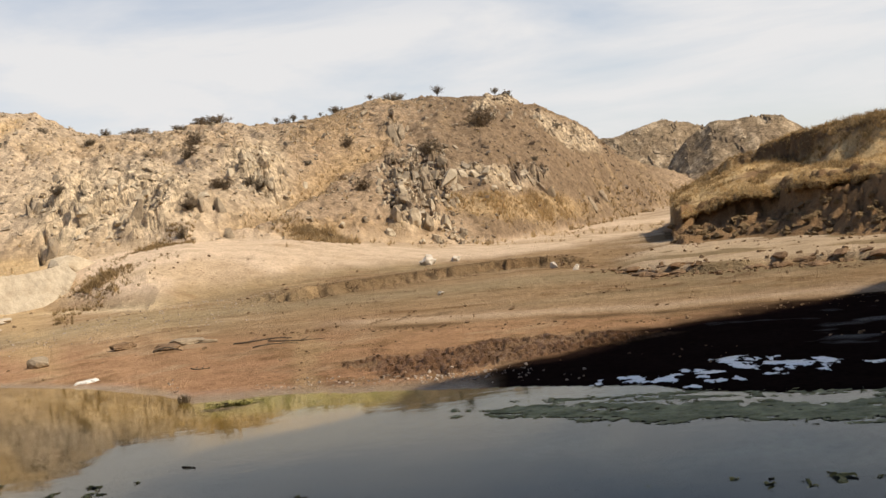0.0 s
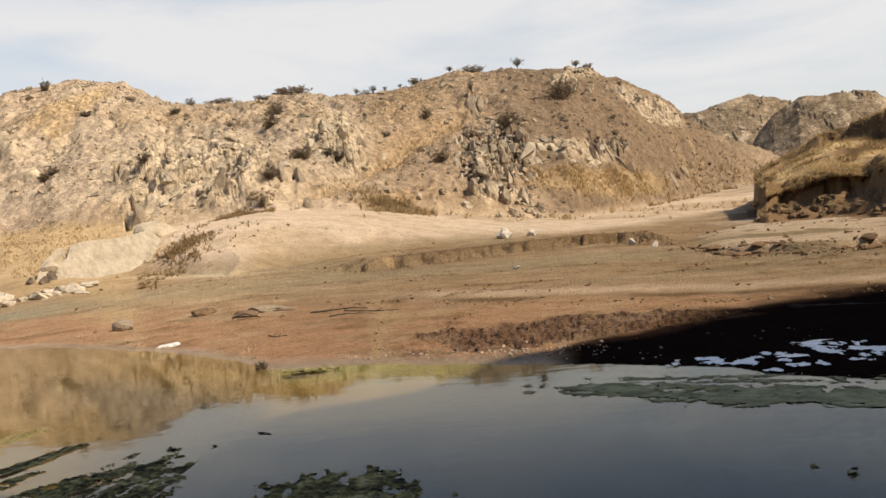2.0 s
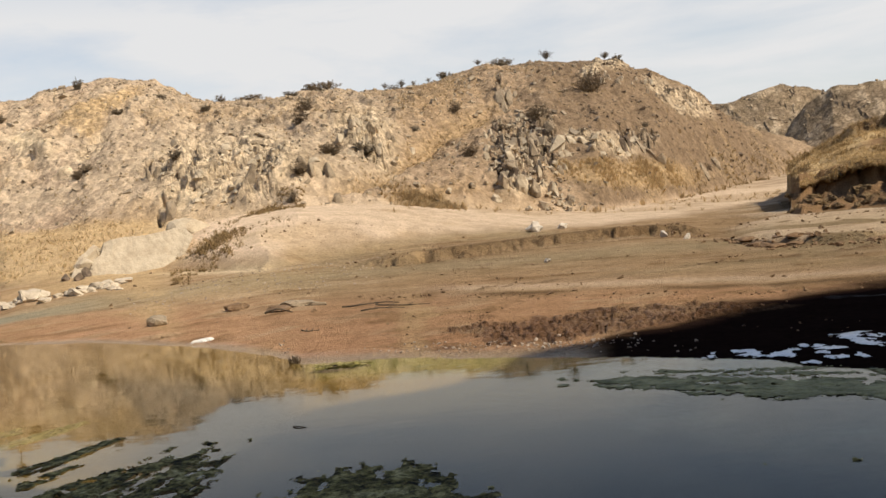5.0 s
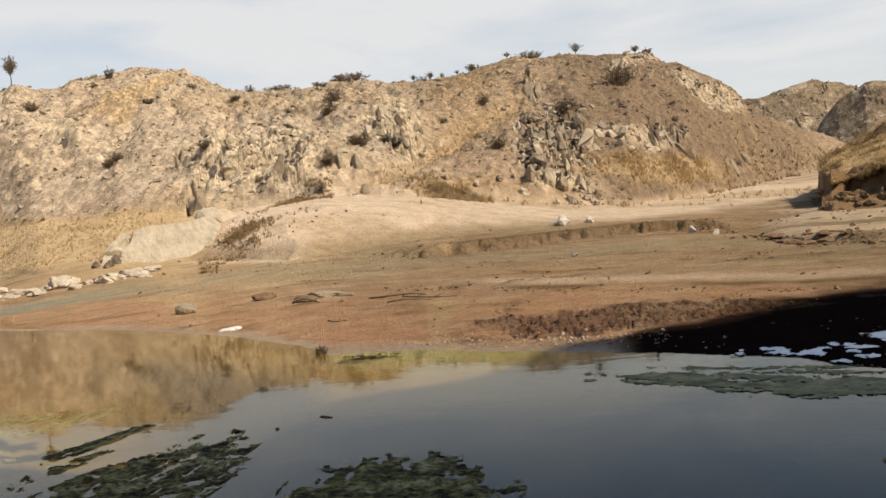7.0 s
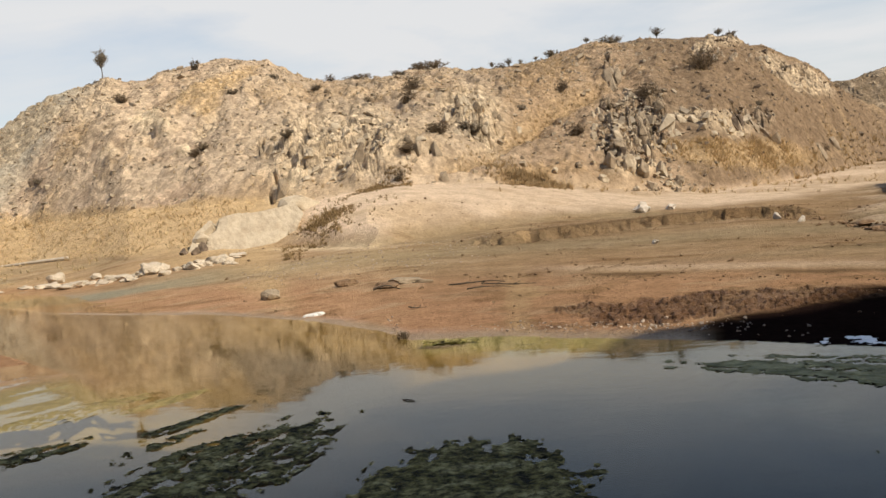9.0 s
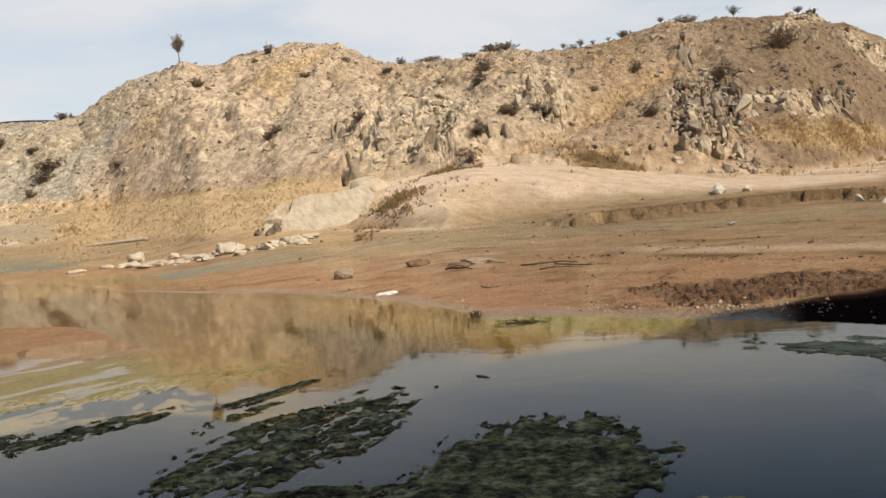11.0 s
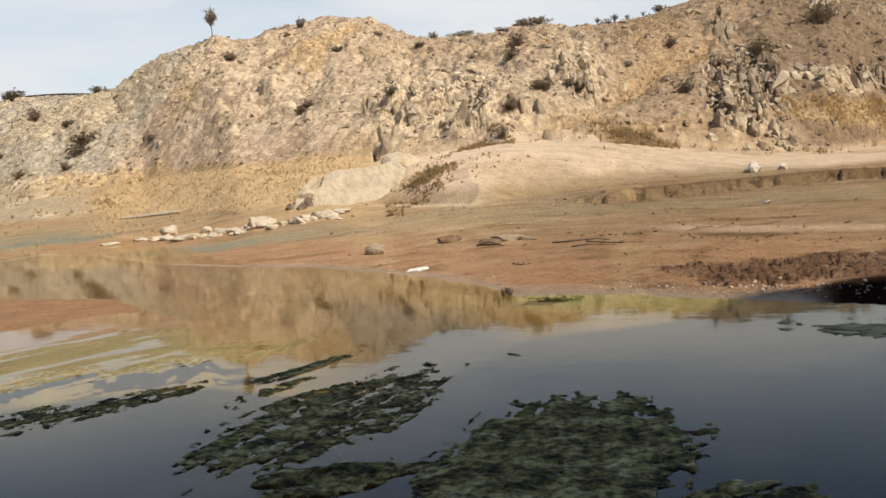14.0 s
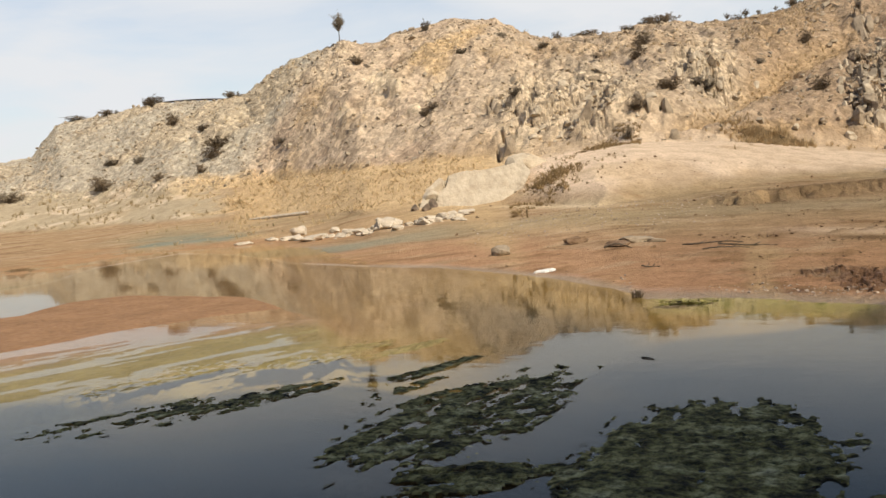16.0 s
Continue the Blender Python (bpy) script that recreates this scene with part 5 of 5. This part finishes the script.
for kind, b, e, w, h in [(1, -26.3, 8.2, 0.5, 0.85), (0, -41.35, 3.9, 0.9, 1.1), (0, -38.9, 2.45, 1.9, 0.9), (0, -39.3, 1.8, 1.3, 0.8), (0, -45.6, 0.55, 1.6, 1.1), (1, -44.9, 1.9, 0.9, 0.5), (1, -43.4, 1.9, 0.8, 0.5), (0, -40.1, 1.1, 0.7, 0.6), (1, -39.7, 3.5, 0.7, 0.5), (0, -42.4, 0.9, 0.8, 0.6), (1, -35.3, 2.4, 0.5, 0.4), (0, -50.3, 0.3, 1.8, 0.9)]:
    plant(kind, b, up_slope(b, e), w, h, group="shrubs on the far slope")
for kind, b, w, h in [(1, -42.3, 1.5, 1.0), (1, -37.8, 1.1, 0.65), (1, -44.6, 1.5, 0.6), (1, -46.4, 1.6, 0.6)]:
    plant(kind, b, crest(b, 60) + 0.2, w, h, group="shrubs on the far ridge")
for pattern in SHRUBS:
    for o in (*pattern.children, pattern):
        bpy.data.objects.remove(o)
tree = shrub("tree", 311, DRY_WOOD, GREEN_LEAF, trunk=0.48, limbs=20, twigs=5, leaves=10, spread=0.65, leaf_size=0.035, label="lone dark round-crowned tree on the hill crest", category="tree")
tx, ty = at_bearing(-31.4, crest(-31.4))
tree.matrix_world = pose(tx, ty, height(tx, ty) - 0.05, 0, 0, 40) @ Matrix.Diagonal((0.95, 0.95, 1.65, 1))

# ---- pieces lying on the flat ----
bm = bmesh.new()
lx, ly = at_bearing(-37.7, 42.5)
mx, my = at_bearing(-34.3, 40.5)
tube(bm, [(lx, ly, height(lx, ly) + 0.03), (lx * 0.6 + mx * 0.4, ly * 0.6 + my * 0.4, height(lx * 0.6 + mx * 0.4, ly * 0.6 + my * 0.4) + 0.08), (mx, my, height(mx, my) + 0.10)], 0.045, 0.075, 8)
tagged(part("log", bm, BLEACHED), "bleached pale log lying along the wet flat", "log")

bm = bmesh.new()
pts = []
for b in np.linspace(-42.0, -38.2, 9):
    px, py = at_bearing(b, crest(b, 70) + 0.3)
    pts.append((px, py, height(px, py) + 0.12))
pts = np.array(pts)
pts = np.stack([np.polyval(np.polyfit(np.arange(9), pts[:, k], 2), np.arange(9)) for k in range(3)], -1)
tube(bm, pts, 0.07, 0.07, 6)
tagged(part("pipe", bm, IRON), "long dark pipe lying along the ridge crest", "pipe")

wx, wy = at_bearing(-21.25, 14.6)
bm = blob_mesh(401, 0.30, 0.16, 0.035, 0.5, 26)
ob = part("scrap", bm, SCRAP)
ob.matrix_world = pose(wx, wy, height(wx, wy), 3, -4, 20)
tagged(ob, "flat white crumpled scrap at the water's edge", "litter")

mx, my = at_bearing(-19.0, 17.8)
boulder("mud_clod", 402, mx, my, 0.42, 0.3, 0.11, CLOD, "low brown clod of dried mud", "clod", rough=0.3)
dx, dy = at_bearing(-16.6, 16.7)
boulder("mud_clod", 403, dx, dy, 0.42, 0.36, 0.10, CLOD, "low brown clod of dried mud with caught twigs", "clod", rough=0.35, turn=15)
boulder("mud_clod", 404, *at_bearing(-15.5, 17.0), 0.8, 0.35, 0.10, TAN_ROCK, "flat crust of dried silt on the flat", "clod", rough=0.3, turn=10)


def stick(b, d, length, turn, thick, label, bend=0.05, lift=0.02):
    x, y = at_bearing(b, d)
    c, s = math.cos(radians(turn)), math.sin(radians(turn))
    bm = bmesh.new()
    pts = []
    for k, t in enumerate(np.linspace(-0.5, 0.5, 6)):
        px, py = x + c * length * t - s * bend * math.sin(5 * t), y + s * length * t + c * bend * math.sin(5 * t)
        pts.append((px, py, height(px, py) + lift * (1 + math.sin(4 * t + b))))
    tube(bm, pts, thick, thick * 0.45, 5)
    for t in (0.1, -0.25):
        px, py = x + c * length * t, y + s * length * t
        tube(bm, [(px, py, height(px, py) + lift), (px + 0.10 * length * c - 0.12 * length * s, py + 0.12 * length * c, height(px, py) + lift + 0.03)], thick * 0.6, thick * 0.25, 4)
    return tagged(part("stick", bm, DRY_WOOD), label, "stick", "sticks on the flat")


stick(-16.7, 16.2, 0.45, 15, 0.018, "dark forked stick beside a mud clod", lift=0.05)
stick(-15.2, 16.9, 0.8, -5, 0.015, "dark dry stick on the silt")
stick(-11.3, 16.0, 1.0, -12, 0.016, "long dark stick lying on the silt")
stick(-9.4, 15.5, 0.9, -6, 0.014, "long dark stick lying on the silt")
stick(-10.6, 15.3, 0.7, 4, 0.012, "thin dark stick lying on the silt")
stick(-15.0, 13.8, 0.25, 0, 0.012, "short dark twig on the red silt")
bm = bmesh.new()
tube(bm, [(-2.28, 7.64, 0.004), (-2.22, 7.61, 0.008), (-2.16, 7.575, 0.003)], 0.007, 0.004, 5)
tagged(part("twig", bm, DRY_WOOD), "dark twig floating on the still pool", "twig")

# ---- mats of algae ----
def mat_of_algae(seed, cx, cy, long, short, turn, cut, label, material=ALGAE, cell=0.018, rise=0.055, warp=0.3, sink=0.0, lump=0.34):
    """A floating mat with ragged streaks: clumps that stand a little out of the water, with gaps between."""
    n, m = int(2.6 * long / cell), int(2.6 * short / cell)
    gx, gy = np.meshgrid(np.linspace(-1.3, 1.3, n) * long, np.linspace(-1.3, 1.3, m) * short, indexing="ij")
    c, s = math.cos(radians(turn)), math.sin(radians(turn))
    X, Y = cx + gx * c - gy * s, cy + gx * s + gy * c
    edge = 1 - np.hypot(gx / long, gy / short) + warp * fbm(X / 0.55, Y / 0.55, seed, 4)
    clump = fbm(X / 0.15, Y / 0.15, seed + 7, 4, 0.6)
    gap = fbm(gx / 0.75 + 0.4 * clump, gy / 0.14, seed + 17, 4, 0.65)
    val = np.minimum(edge * 2.2, 0.62) + lump * clump + 0.48 * gap - cut
    head = np.clip(0.5 + 0.9 * ridged(X / 0.20, Y / 0.20, seed + 5, 3) * 0.5, 0.0, 1.3)
    Z = rise * np.clip(val, 0, 0.6) * head + 0.006 * fbm(X / 0.05, Y / 0.05, seed + 3, 2) + 0.003
    Z = np.where(val < 0.05, -0.004, Z) - sink
    keep = val > -0.02
    idx = np.arange(n * m).reshape(n, m)
    ok = keep[:-1, :-1] & keep[1:, :-1] & keep[1:, 1:] & keep[:-1, 1:]
    faces = np.stack([idx[:-1, :-1], idx[1:, :-1], idx[1:, 1:], idx[:-1, 1:]], -1)[ok]
    used, inv = np.unique(faces, return_inverse=True)
    v = np.stack([X, Y, Z], -1).reshape(-1, 3)[used]
    return tagged(soup("algae_mat", v, inv.reshape(-1, 4), material), label, "algae", "algae mats", kind="stuff")


mat_of_algae(601, -3.02, 5.85, 1.5, 0.66, 80, 0.34, "long dark green algae mat floating in the shaded pool", rise=0.024, warp=0.12, lump=0.34)
mat_of_algae(611, -1.28, 4.95, 1.34, 0.76, 92, 0.02, "large round dark green algae mat in the shaded pool", rise=0.026, warp=0.08, lump=0.34)
mat_of_algae(621, -4.95, 6.05, 0.85, 0.30, 66, 0.40, "ragged olive algae mat near the sunlit shallows", rise=0.02)
mat_of_algae(631, -3.95, 7.2, 0.62, 0.13, 68, 0.28, "narrow olive algae streak in the pool", rise=0.02)
mat_of_algae(641, -5.6, 5.3, 1.0, 0.5, 62, 0.66, "scattered flecks of algae on dark water", rise=0.015)
mat_of_algae(645, -3.95, 6.2, 0.9, 0.16, 70, 0.55, "scattered flecks of algae on dark water", rise=0.015)
mat_of_algae(648, -2.5, 4.5, 0.52, 0.26, 25, 0.16, "small dark algae mat close to the near bank", rise=0.03)
mat_of_algae(651, -0.35, 4.3, 0.5, 0.3, 40, 0.30, "small dark algae mat close to the near bank", rise=0.03)
mat_of_algae(661, 1.35, 7.95, 1.6, 0.42, -28, 0.22, "low grey-green algae mat along the far edge", GREY_ALGAE, rise=0.012)
mat_of_algae(671, 3.1, 7.15, 1.3, 0.42, -15, 0.22, "low grey-green algae mat along the far edge", GREY_ALGAE, rise=0.012)
mat_of_algae(665, 2.0, 8.3, 1.8, 0.25, -22, 0.55, "thin broken film of grey algae along the shore", GREY_ALGAE, rise=0.008)
for k, (x, y, ln, sh, turn, cut) in enumerate(((-5.5, 7.6, 1.2, 0.36, 64, 0.25), (-6.6, 6.6, 1.2, 0.35, 64, 0.30), (-4.7, 7.95, 0.55, 0.18, 66, 0.15))):
    mat_of_algae(700 + 10 * k, x, y, ln, sh, turn, cut, "thin yellow-brown algae film over sunlit shallows", FILM, rise=0.010, cell=0.022, lump=0.30, sink=0.006)
mat_of_algae(681, 1.9, 5.6, 0.9, 0.30, -10, 0.85, "thin dark flecks of weed on the water")
mat_of_algae(691, -2.45, 10.55, 0.42, 0.09, 4, 0.30, "small dark weed raft at the water's edge")


# ---- white scum on the shaded mud ----
def scum(seed, cx, cy, long, short, turn):
    """A thin white sheet with a jagged outline and small holes, lying on the mud."""
    cell = 0.012
    n, m = int(2.4 * long / cell), int(2.4 * short / cell)
    gx, gy = np.meshgrid(np.linspace(-1.2, 1.2, n) * long, np.linspace(-1.2, 1.2, m) * short, indexing="ij")
    c, s = math.cos(radians(turn)), math.sin(radians(turn))
    X, Y = cx + gx * c - gy * s, cy + gx * s + gy * c
    val = 0.72 - np.hypot(gx / long, gy / short) + 1.0 * fbm(X / 0.20, Y / 0.30, seed, 5, 0.7)
    Z = np.maximum(land(X, Y)["z"], 0.0) + 0.012 + 0.006 * np.clip(val, 0, 1)
    left = {(int(i), int(j)) for i, j in np.argwhere(val > 0)}
    while left:
        patch, edge = set(), [left.pop()]
        while edge:
            i, j = edge.pop()
            patch.add((i, j))
            for near in ((i + 1, j), (i - 1, j), (i, j + 1), (i, j - 1)):
                if near in left:
                    left.remove(near)
                    edge.append(near)
        faces = np.array([[i * m + j, (i + 1) * m + j, (i + 1) * m + j + 1, i * m + j + 1] for i, j in sorted(patch) if {(i + 1, j), (i, j + 1), (i + 1, j + 1)} <= patch])
        if len(faces) < 24:
            continue
        used, inv = np.unique(faces, return_inverse=True)
        ob = soup("scum_patch", np.stack([X, Y, Z], -1).reshape(-1, 3)[used], inv.reshape(-1, 4), FOAM)
        tagged(ob, "thin bright white scum patch on black shaded mud", "scum", "white scum patches")


for k, (x, y, w, d) in enumerate([(1.70, 9.22, 0.44, 0.20), (2.00, 9.05, 0.34, 0.18), (2.78, 9.66, 0.36, 0.28), (2.42, 9.12, 0.18, 0.18), (2.42, 8.72, 0.20, 0.15), (3.00, 9.25, 0.40, 0.42), (3.32, 8.95, 0.40, 0.42),
                                 (2.80, 8.75, 0.28, 0.16), (2.06, 8.64, 0.12, 0.10), (2.17, 9.3, 0.10, 0.14), (2.31, 9.27, 0.10, 0.08), (3.08, 9.89, 0.11, 0.09), (3.85, 8.85, 0.36, 0.18), (1.04, 9.94, 0.07, 0.07), (0.62, 9.75, 0.06, 0.06)]):
    scum(510 + 7 * k, x, y, w * 0.85, d * 0.72, -18)

tuft_x, tuft_y = at_bearing(-16.15, 11.45)

# ---- loose cover that nobody could count ----
gen = np.random.default_rng(77)


def sample(n, b0, b1, d0, d1):
    b, d = np.radians(gen.uniform(b0, b1, n)), np.sqrt(gen.uniform(d0 ** 2, d1 ** 2, n))
    x, y = d * np.sin(b), d * np.cos(b)
    g = land(x, y)
    return x, y, g


def chosen(g, x, y, chance):
    k = gen.uniform(0, 1, len(x)) < chance
    return np.stack([x, y, g["z"]], -1)[k]


x, y, g = sample(170000, -52, 15, 35, 90)
p = chosen(g, x, y, (g["w"] > 0.0) * (g["w"] < 1.0) * np.clip(0.075 + 0.16 * g["rock"] + 0.25 * g["crag"] + 0.05 * step(0.0, 0.6, fbm(g["a"] / 1.5, g["e"] / 0.6, 79, 3)), 0, 1) * np.where(g["straw"] + g["fan"] + g["cream"] > 0.5, 0.25, 1))
side = np.degrees(np.arctan2(p[:, 0], p[:, 1])) > gen.normal(1.5, 1.0, len(p))
for name, share, material, label in (("scree", p[~side], SCREE, "loose angular tan stones strewn over the hillsides"), ("brown_scree", p[side], BROWN_SCREE, "loose brown stones strewn over the dark flank")):
    tagged(stones(name, gen, share, np.clip(gen.lognormal(-2.4, 0.5, len(share)), 0.05, 0.4), material, 0.6), label, "scree", kind="stuff")
x, y, g = sample(16000, -3, 8, 41, 64)
p = chosen(g, x, y, 0.22 * np.clip(g["crag"] * 1.2, 0, 1) * (g["w"] < 0.5) + 0.12 * np.exp(-((g["a"] - 0.3) / 1.3) ** 2 - ((g["r"] - 42.8) / 1.2) ** 2) + 0.10 * g["slabs"] * (g["a"] > 1))
tagged(stones("crag_rubble", gen, p, np.clip(gen.lognormal(-2.0, 0.5, len(p)), 0.06, 0.5), RUBBLE, 0.8), "broken pale and tan rubble over the dark crag", "rubble", kind="stuff")
x, y, g = sample(4000, 9, 23, 100, 170)
p = chosen(g, x, y, 0.35 * (g["far"] > 0.5))
tagged(stones("far_scree", gen, p, np.clip(gen.lognormal(-1.6, 0.5, len(p)), 0.12, 0.6), SCREE), "rocks strewn over the far hills", "scree", kind="stuff")
x, y, g = sample(13000, -17, 8, 9, 13.5)
p = chosen(g, x, y, np.exp(-((g["out"] - 0.75) / 0.4) ** 2) * np.clip(g["n2"] + 0.35, 0, 1) * 0.4)
q = sample(2600, -25, -10, 19.5, 26)
p = np.concatenate([p, chosen(q[2], q[0], q[1], 0.28 * np.clip(q[2]["n1"] + 0.5, 0, 1))])
tagged(stones("pebbles", gen, p, np.clip(gen.lognormal(-3.95, 0.45, len(p)), 0.01, 0.05), PEBBLE), "small white and cream pebbles on red silt", "pebbles", kind="stuff")
x, y, g = sample(26000, -26, 25, 10, 32)
p = chosen(g, x, y, (g["out"] > 0.3) * (g["bank"] < 0.5) * np.clip(0.012 + 0.6 * np.exp(-((g["r"] + 0.95 - np.interp(g["a"], [-14, -7, -1.7, 5, 11.4, 17.4, 24], [18.6, 17.3, 16.3, 15.5, 15.0, 15.3, 15.6]) + 0.35 * g["n1"]) / 0.28) ** 2) * (g["a"] > -12) + 0.25 * 0.6 * step(0.3, 0.7, fbm(g["a"] / 6, g["r"] / 0.8, 67, 4) + 0.5 * g["n2"]) + 0.5 * g["scarp"] * np.exp(-((g["r"] - g["scarp_d"] - 0.4) / 0.7) ** 2) + 0.5 * g["rut"] + 0.5 * g["churn"] + 0.8 * np.exp(-((g["r"] - ledge_d(g["a"]) - 0.25 * g["n1"] - 0.3 * g["n2"] + 0.3) / 0.5) ** 2) * (g["a"] > 9), 0, 1))
trod = (np.hypot(p[:, 0] - 0.4, p[:, 1] - 12) < 2.6)
for name, share, material, label in (("clods", p[~trod], CLOD, "small brown clods on the flat and its low scarps"), ("trodden_clods", p[trod], MUD, "dark clods of trodden mud near the water")):
    size = np.clip(gen.lognormal(-3.7, 0.5, len(share)) * (1 + 0.8 * (share[:, 1] > 19) * (share[:, 0] > 3) - 0.25 * (share[:, 1] < 15)), 0.012, 0.12)
    tagged(stones(name, gen, share, size, material), label, "clods", kind="stuff")

x, y, g = sample(60000, 12.5, 27, 24, 46)
cut = np.exp(-((g["q"] + 0.8 * g["n2"] - 9.35) / 0.45) ** 4) * step(16, 17, g["a"]) * step(0.4, 0.0, g["n1"])
p = chosen(g, x, y, 0.7 * g["bank"] * step(2.2, 2.6, g["q"]) * step(16, 9, g["q"]) * np.clip(0.45 + 1.3 * g["n2"] + 0.6 * g["n1"], 0, 1) * (1 - cut))
x, y, g = sample(22000, 13, 27, 24, 42)
edge = chosen(g, x, y, 0.6 * g["bank"] * np.maximum(step(8.0, 8.8, g["q"]) * step(10.6, 9.8, g["q"]), step(3, 5, g["q"]) * step(0.1, 0.5, fbm(x / 1.4, y / 1.4, 99, 3))))
k = gen.integers(0, LIP.shape[1], 5200)
u = gen.choice(6, 5200, p=(0.15, 0.2, 0.2, 0.2, 0.15, 0.1))
f = gen.uniform(0, 1, (5200, 1))
p = np.concatenate([p, LIP[u, k] * f + LIP[np.minimum(u + 1, 6), k] * (1 - f)])
tagged(tufts("lip_grass", gen, edge, gen.uniform(0.08, 0.28, len(edge)), 9, BROWN_STRAW, 0.011, 1.2), "brown matted grass in clumps over the upper bank", "grass", kind="stuff")
tagged(tufts("bank_grass", gen, p, gen.uniform(0.03, 0.13, len(p)) * gen.uniform(0.5, 1.3, len(p)), 9, BANK_STRAW, 0.011, 1.7), "dry golden grass hanging over the cut bank", "grass", kind="stuff")
x, y, g = sample(90000, -52, 14, 33, 76)
straw = g["straw"]
p = chosen(g, x, y, np.clip(straw - 0.2, 0, 1) * 0.6 * (g["bank"] < 0.5))
bear = np.degrees(np.arctan2(p[:, 0], p[:, 1]))
side, west = bear > 2.0, (bear < -20) & (gen.uniform(0, 1, len(p)) < 0.6)
for name, share, material, label in (("west_grass", p[west], BELT_STRAW, "pale dry grass belt at the foot of the hill"), ("hill_grass", p[~side & (bear > -20)], STRAW, "dry straw-coloured grass on slopes and ravines"), ("flank_grass", p[side], RUST_STRAW, "rust-brown dry grass low on the dark flank")):
    tagged(tufts(name, gen, share, gen.uniform(0.06, 0.26, len(share)), 9, material, 0.014, 0.9), label, "grass", kind="stuff")
x, y, g = sample(26000, -52, 14, 36, 90)
p = chosen(g, x, y, 0.30 * (g["w"] > 0) * (g["w"] < 1.05))
tagged(tufts("hill_brush", gen, p, gen.uniform(0.05, 0.2, len(p)), 7, DRY_STRAW, 0.016, 0.9), "sparse dead tufts between the stones", "grass", kind="stuff")
# grassy end of the sand bar, grass belts at the foot of the hills, and tufts by the row of stones
for name, b0, b1, d0, d1, n, c, lo, hi, material, label in (
        ("bar_grass", -22.5, -14.5, 25, 37.5, 15000, 0.75, 0.06, 0.26, BROWN_STRAW, "brown dry grass on the sand bar's end"),
        ("golden_grass", 0.2, 9.8, 42, 62, 20000, 0.75, 0.10, 0.5, RUST_STRAW, "tall golden dry grass clumps at the foot of the dark flank"),
        ("low_brush", -53, -36, 42, 72, 6000, 0.4, 0.10, 0.45, OLIVE_STRAW, "low grey-olive brush at the foot of the pale hill"),
        ("belt_grass", -41, -25, 31, 56, 26000, 0.6, 0.04, 0.18, BELT_STRAW, "golden dry grass belt along the foot of the hill"),
        ("olive_grass", -10.2, -5.0, 36.3, 39.6, 7000, 0.8, 0.14, 0.46, STRAW, "straw-brown low brush where the ravine opens")):
    x, y, g = sample(n, b0, b1, d0, d1)
    share = np.clip(0.45 + 1.1 * g["n2"] + 0.5 * g["n1"], 0, 1)
    if name == "bar_grass":
        share = np.exp(-((g["r"] - (28.8 + 1.25 * (g["a"] + 21.5))) / 2.2) ** 2) * np.clip(share - 0.1, 0, 1)
    if name in ("belt_grass", "low_brush"):
        share = share * (g["v"] > 0.08) * step(1.2, 0.5, np.where(g["w"] > 0, g["e"], -1))
    if name == "golden_grass":
        share = share * np.maximum(0.15, step(0.2, 0.6, g["straw"])) * step(9.8, 7.5, g["a"] + g["n2"]) * (g["w"] > -0.05) * step(1.6, 1.1, g["e"])
    if name == "olive_grass":
        share = np.clip(0.6 + g["n2"], 0, 1) * np.exp(-((g["a"] + 7.5 + 0.8 * g["n2"]) / 1.7) ** 2 - ((g["r"] - 37.9 - 0.6 * g["n1"]) / 0.8) ** 2)
    p = chosen(g, x, y, c * share)
    size = gen.uniform(lo, hi, len(p)) * np.clip(0.75 + 0.5 * fbm(p[:, 0] / 1.1, p[:, 1] / 1.1, 97, 3), 0.4, 1.3)
    tagged(tufts(name, gen, p, size, 12, material, 0.011, 0.9), label, "grass", kind="stuff")
x, y, g = sample(9000, 7.5, 14.5, 50, 98)
p = chosen(g, x, y, 0.6 * np.clip(g["n2"] + 0.6 * g["n1"] + 0.15, 0, 1) * (g["bank"] < 0.5) * step(-0.35, -0.1, g["w"]) * step(0.5, 0.2, g["w"]))
tagged(tufts("wash_brush", gen, p, gen.uniform(0.1, 0.5, len(p)), 10, BROWN_STRAW, 0.016, 0.9), "low brown brush along the far wash", "grass", kind="stuff")
p = np.array([[tuft_x + gen.normal(0, 0.03), tuft_y + gen.normal(0, 0.03), 0.0] for _ in range(5)])
tagged(tufts("reed_tuft", gen, p, np.full(5, 0.13), 16, DRY_LEAF, 0.01, 0.5), "small brown tuft standing in the water's edge", "grass")
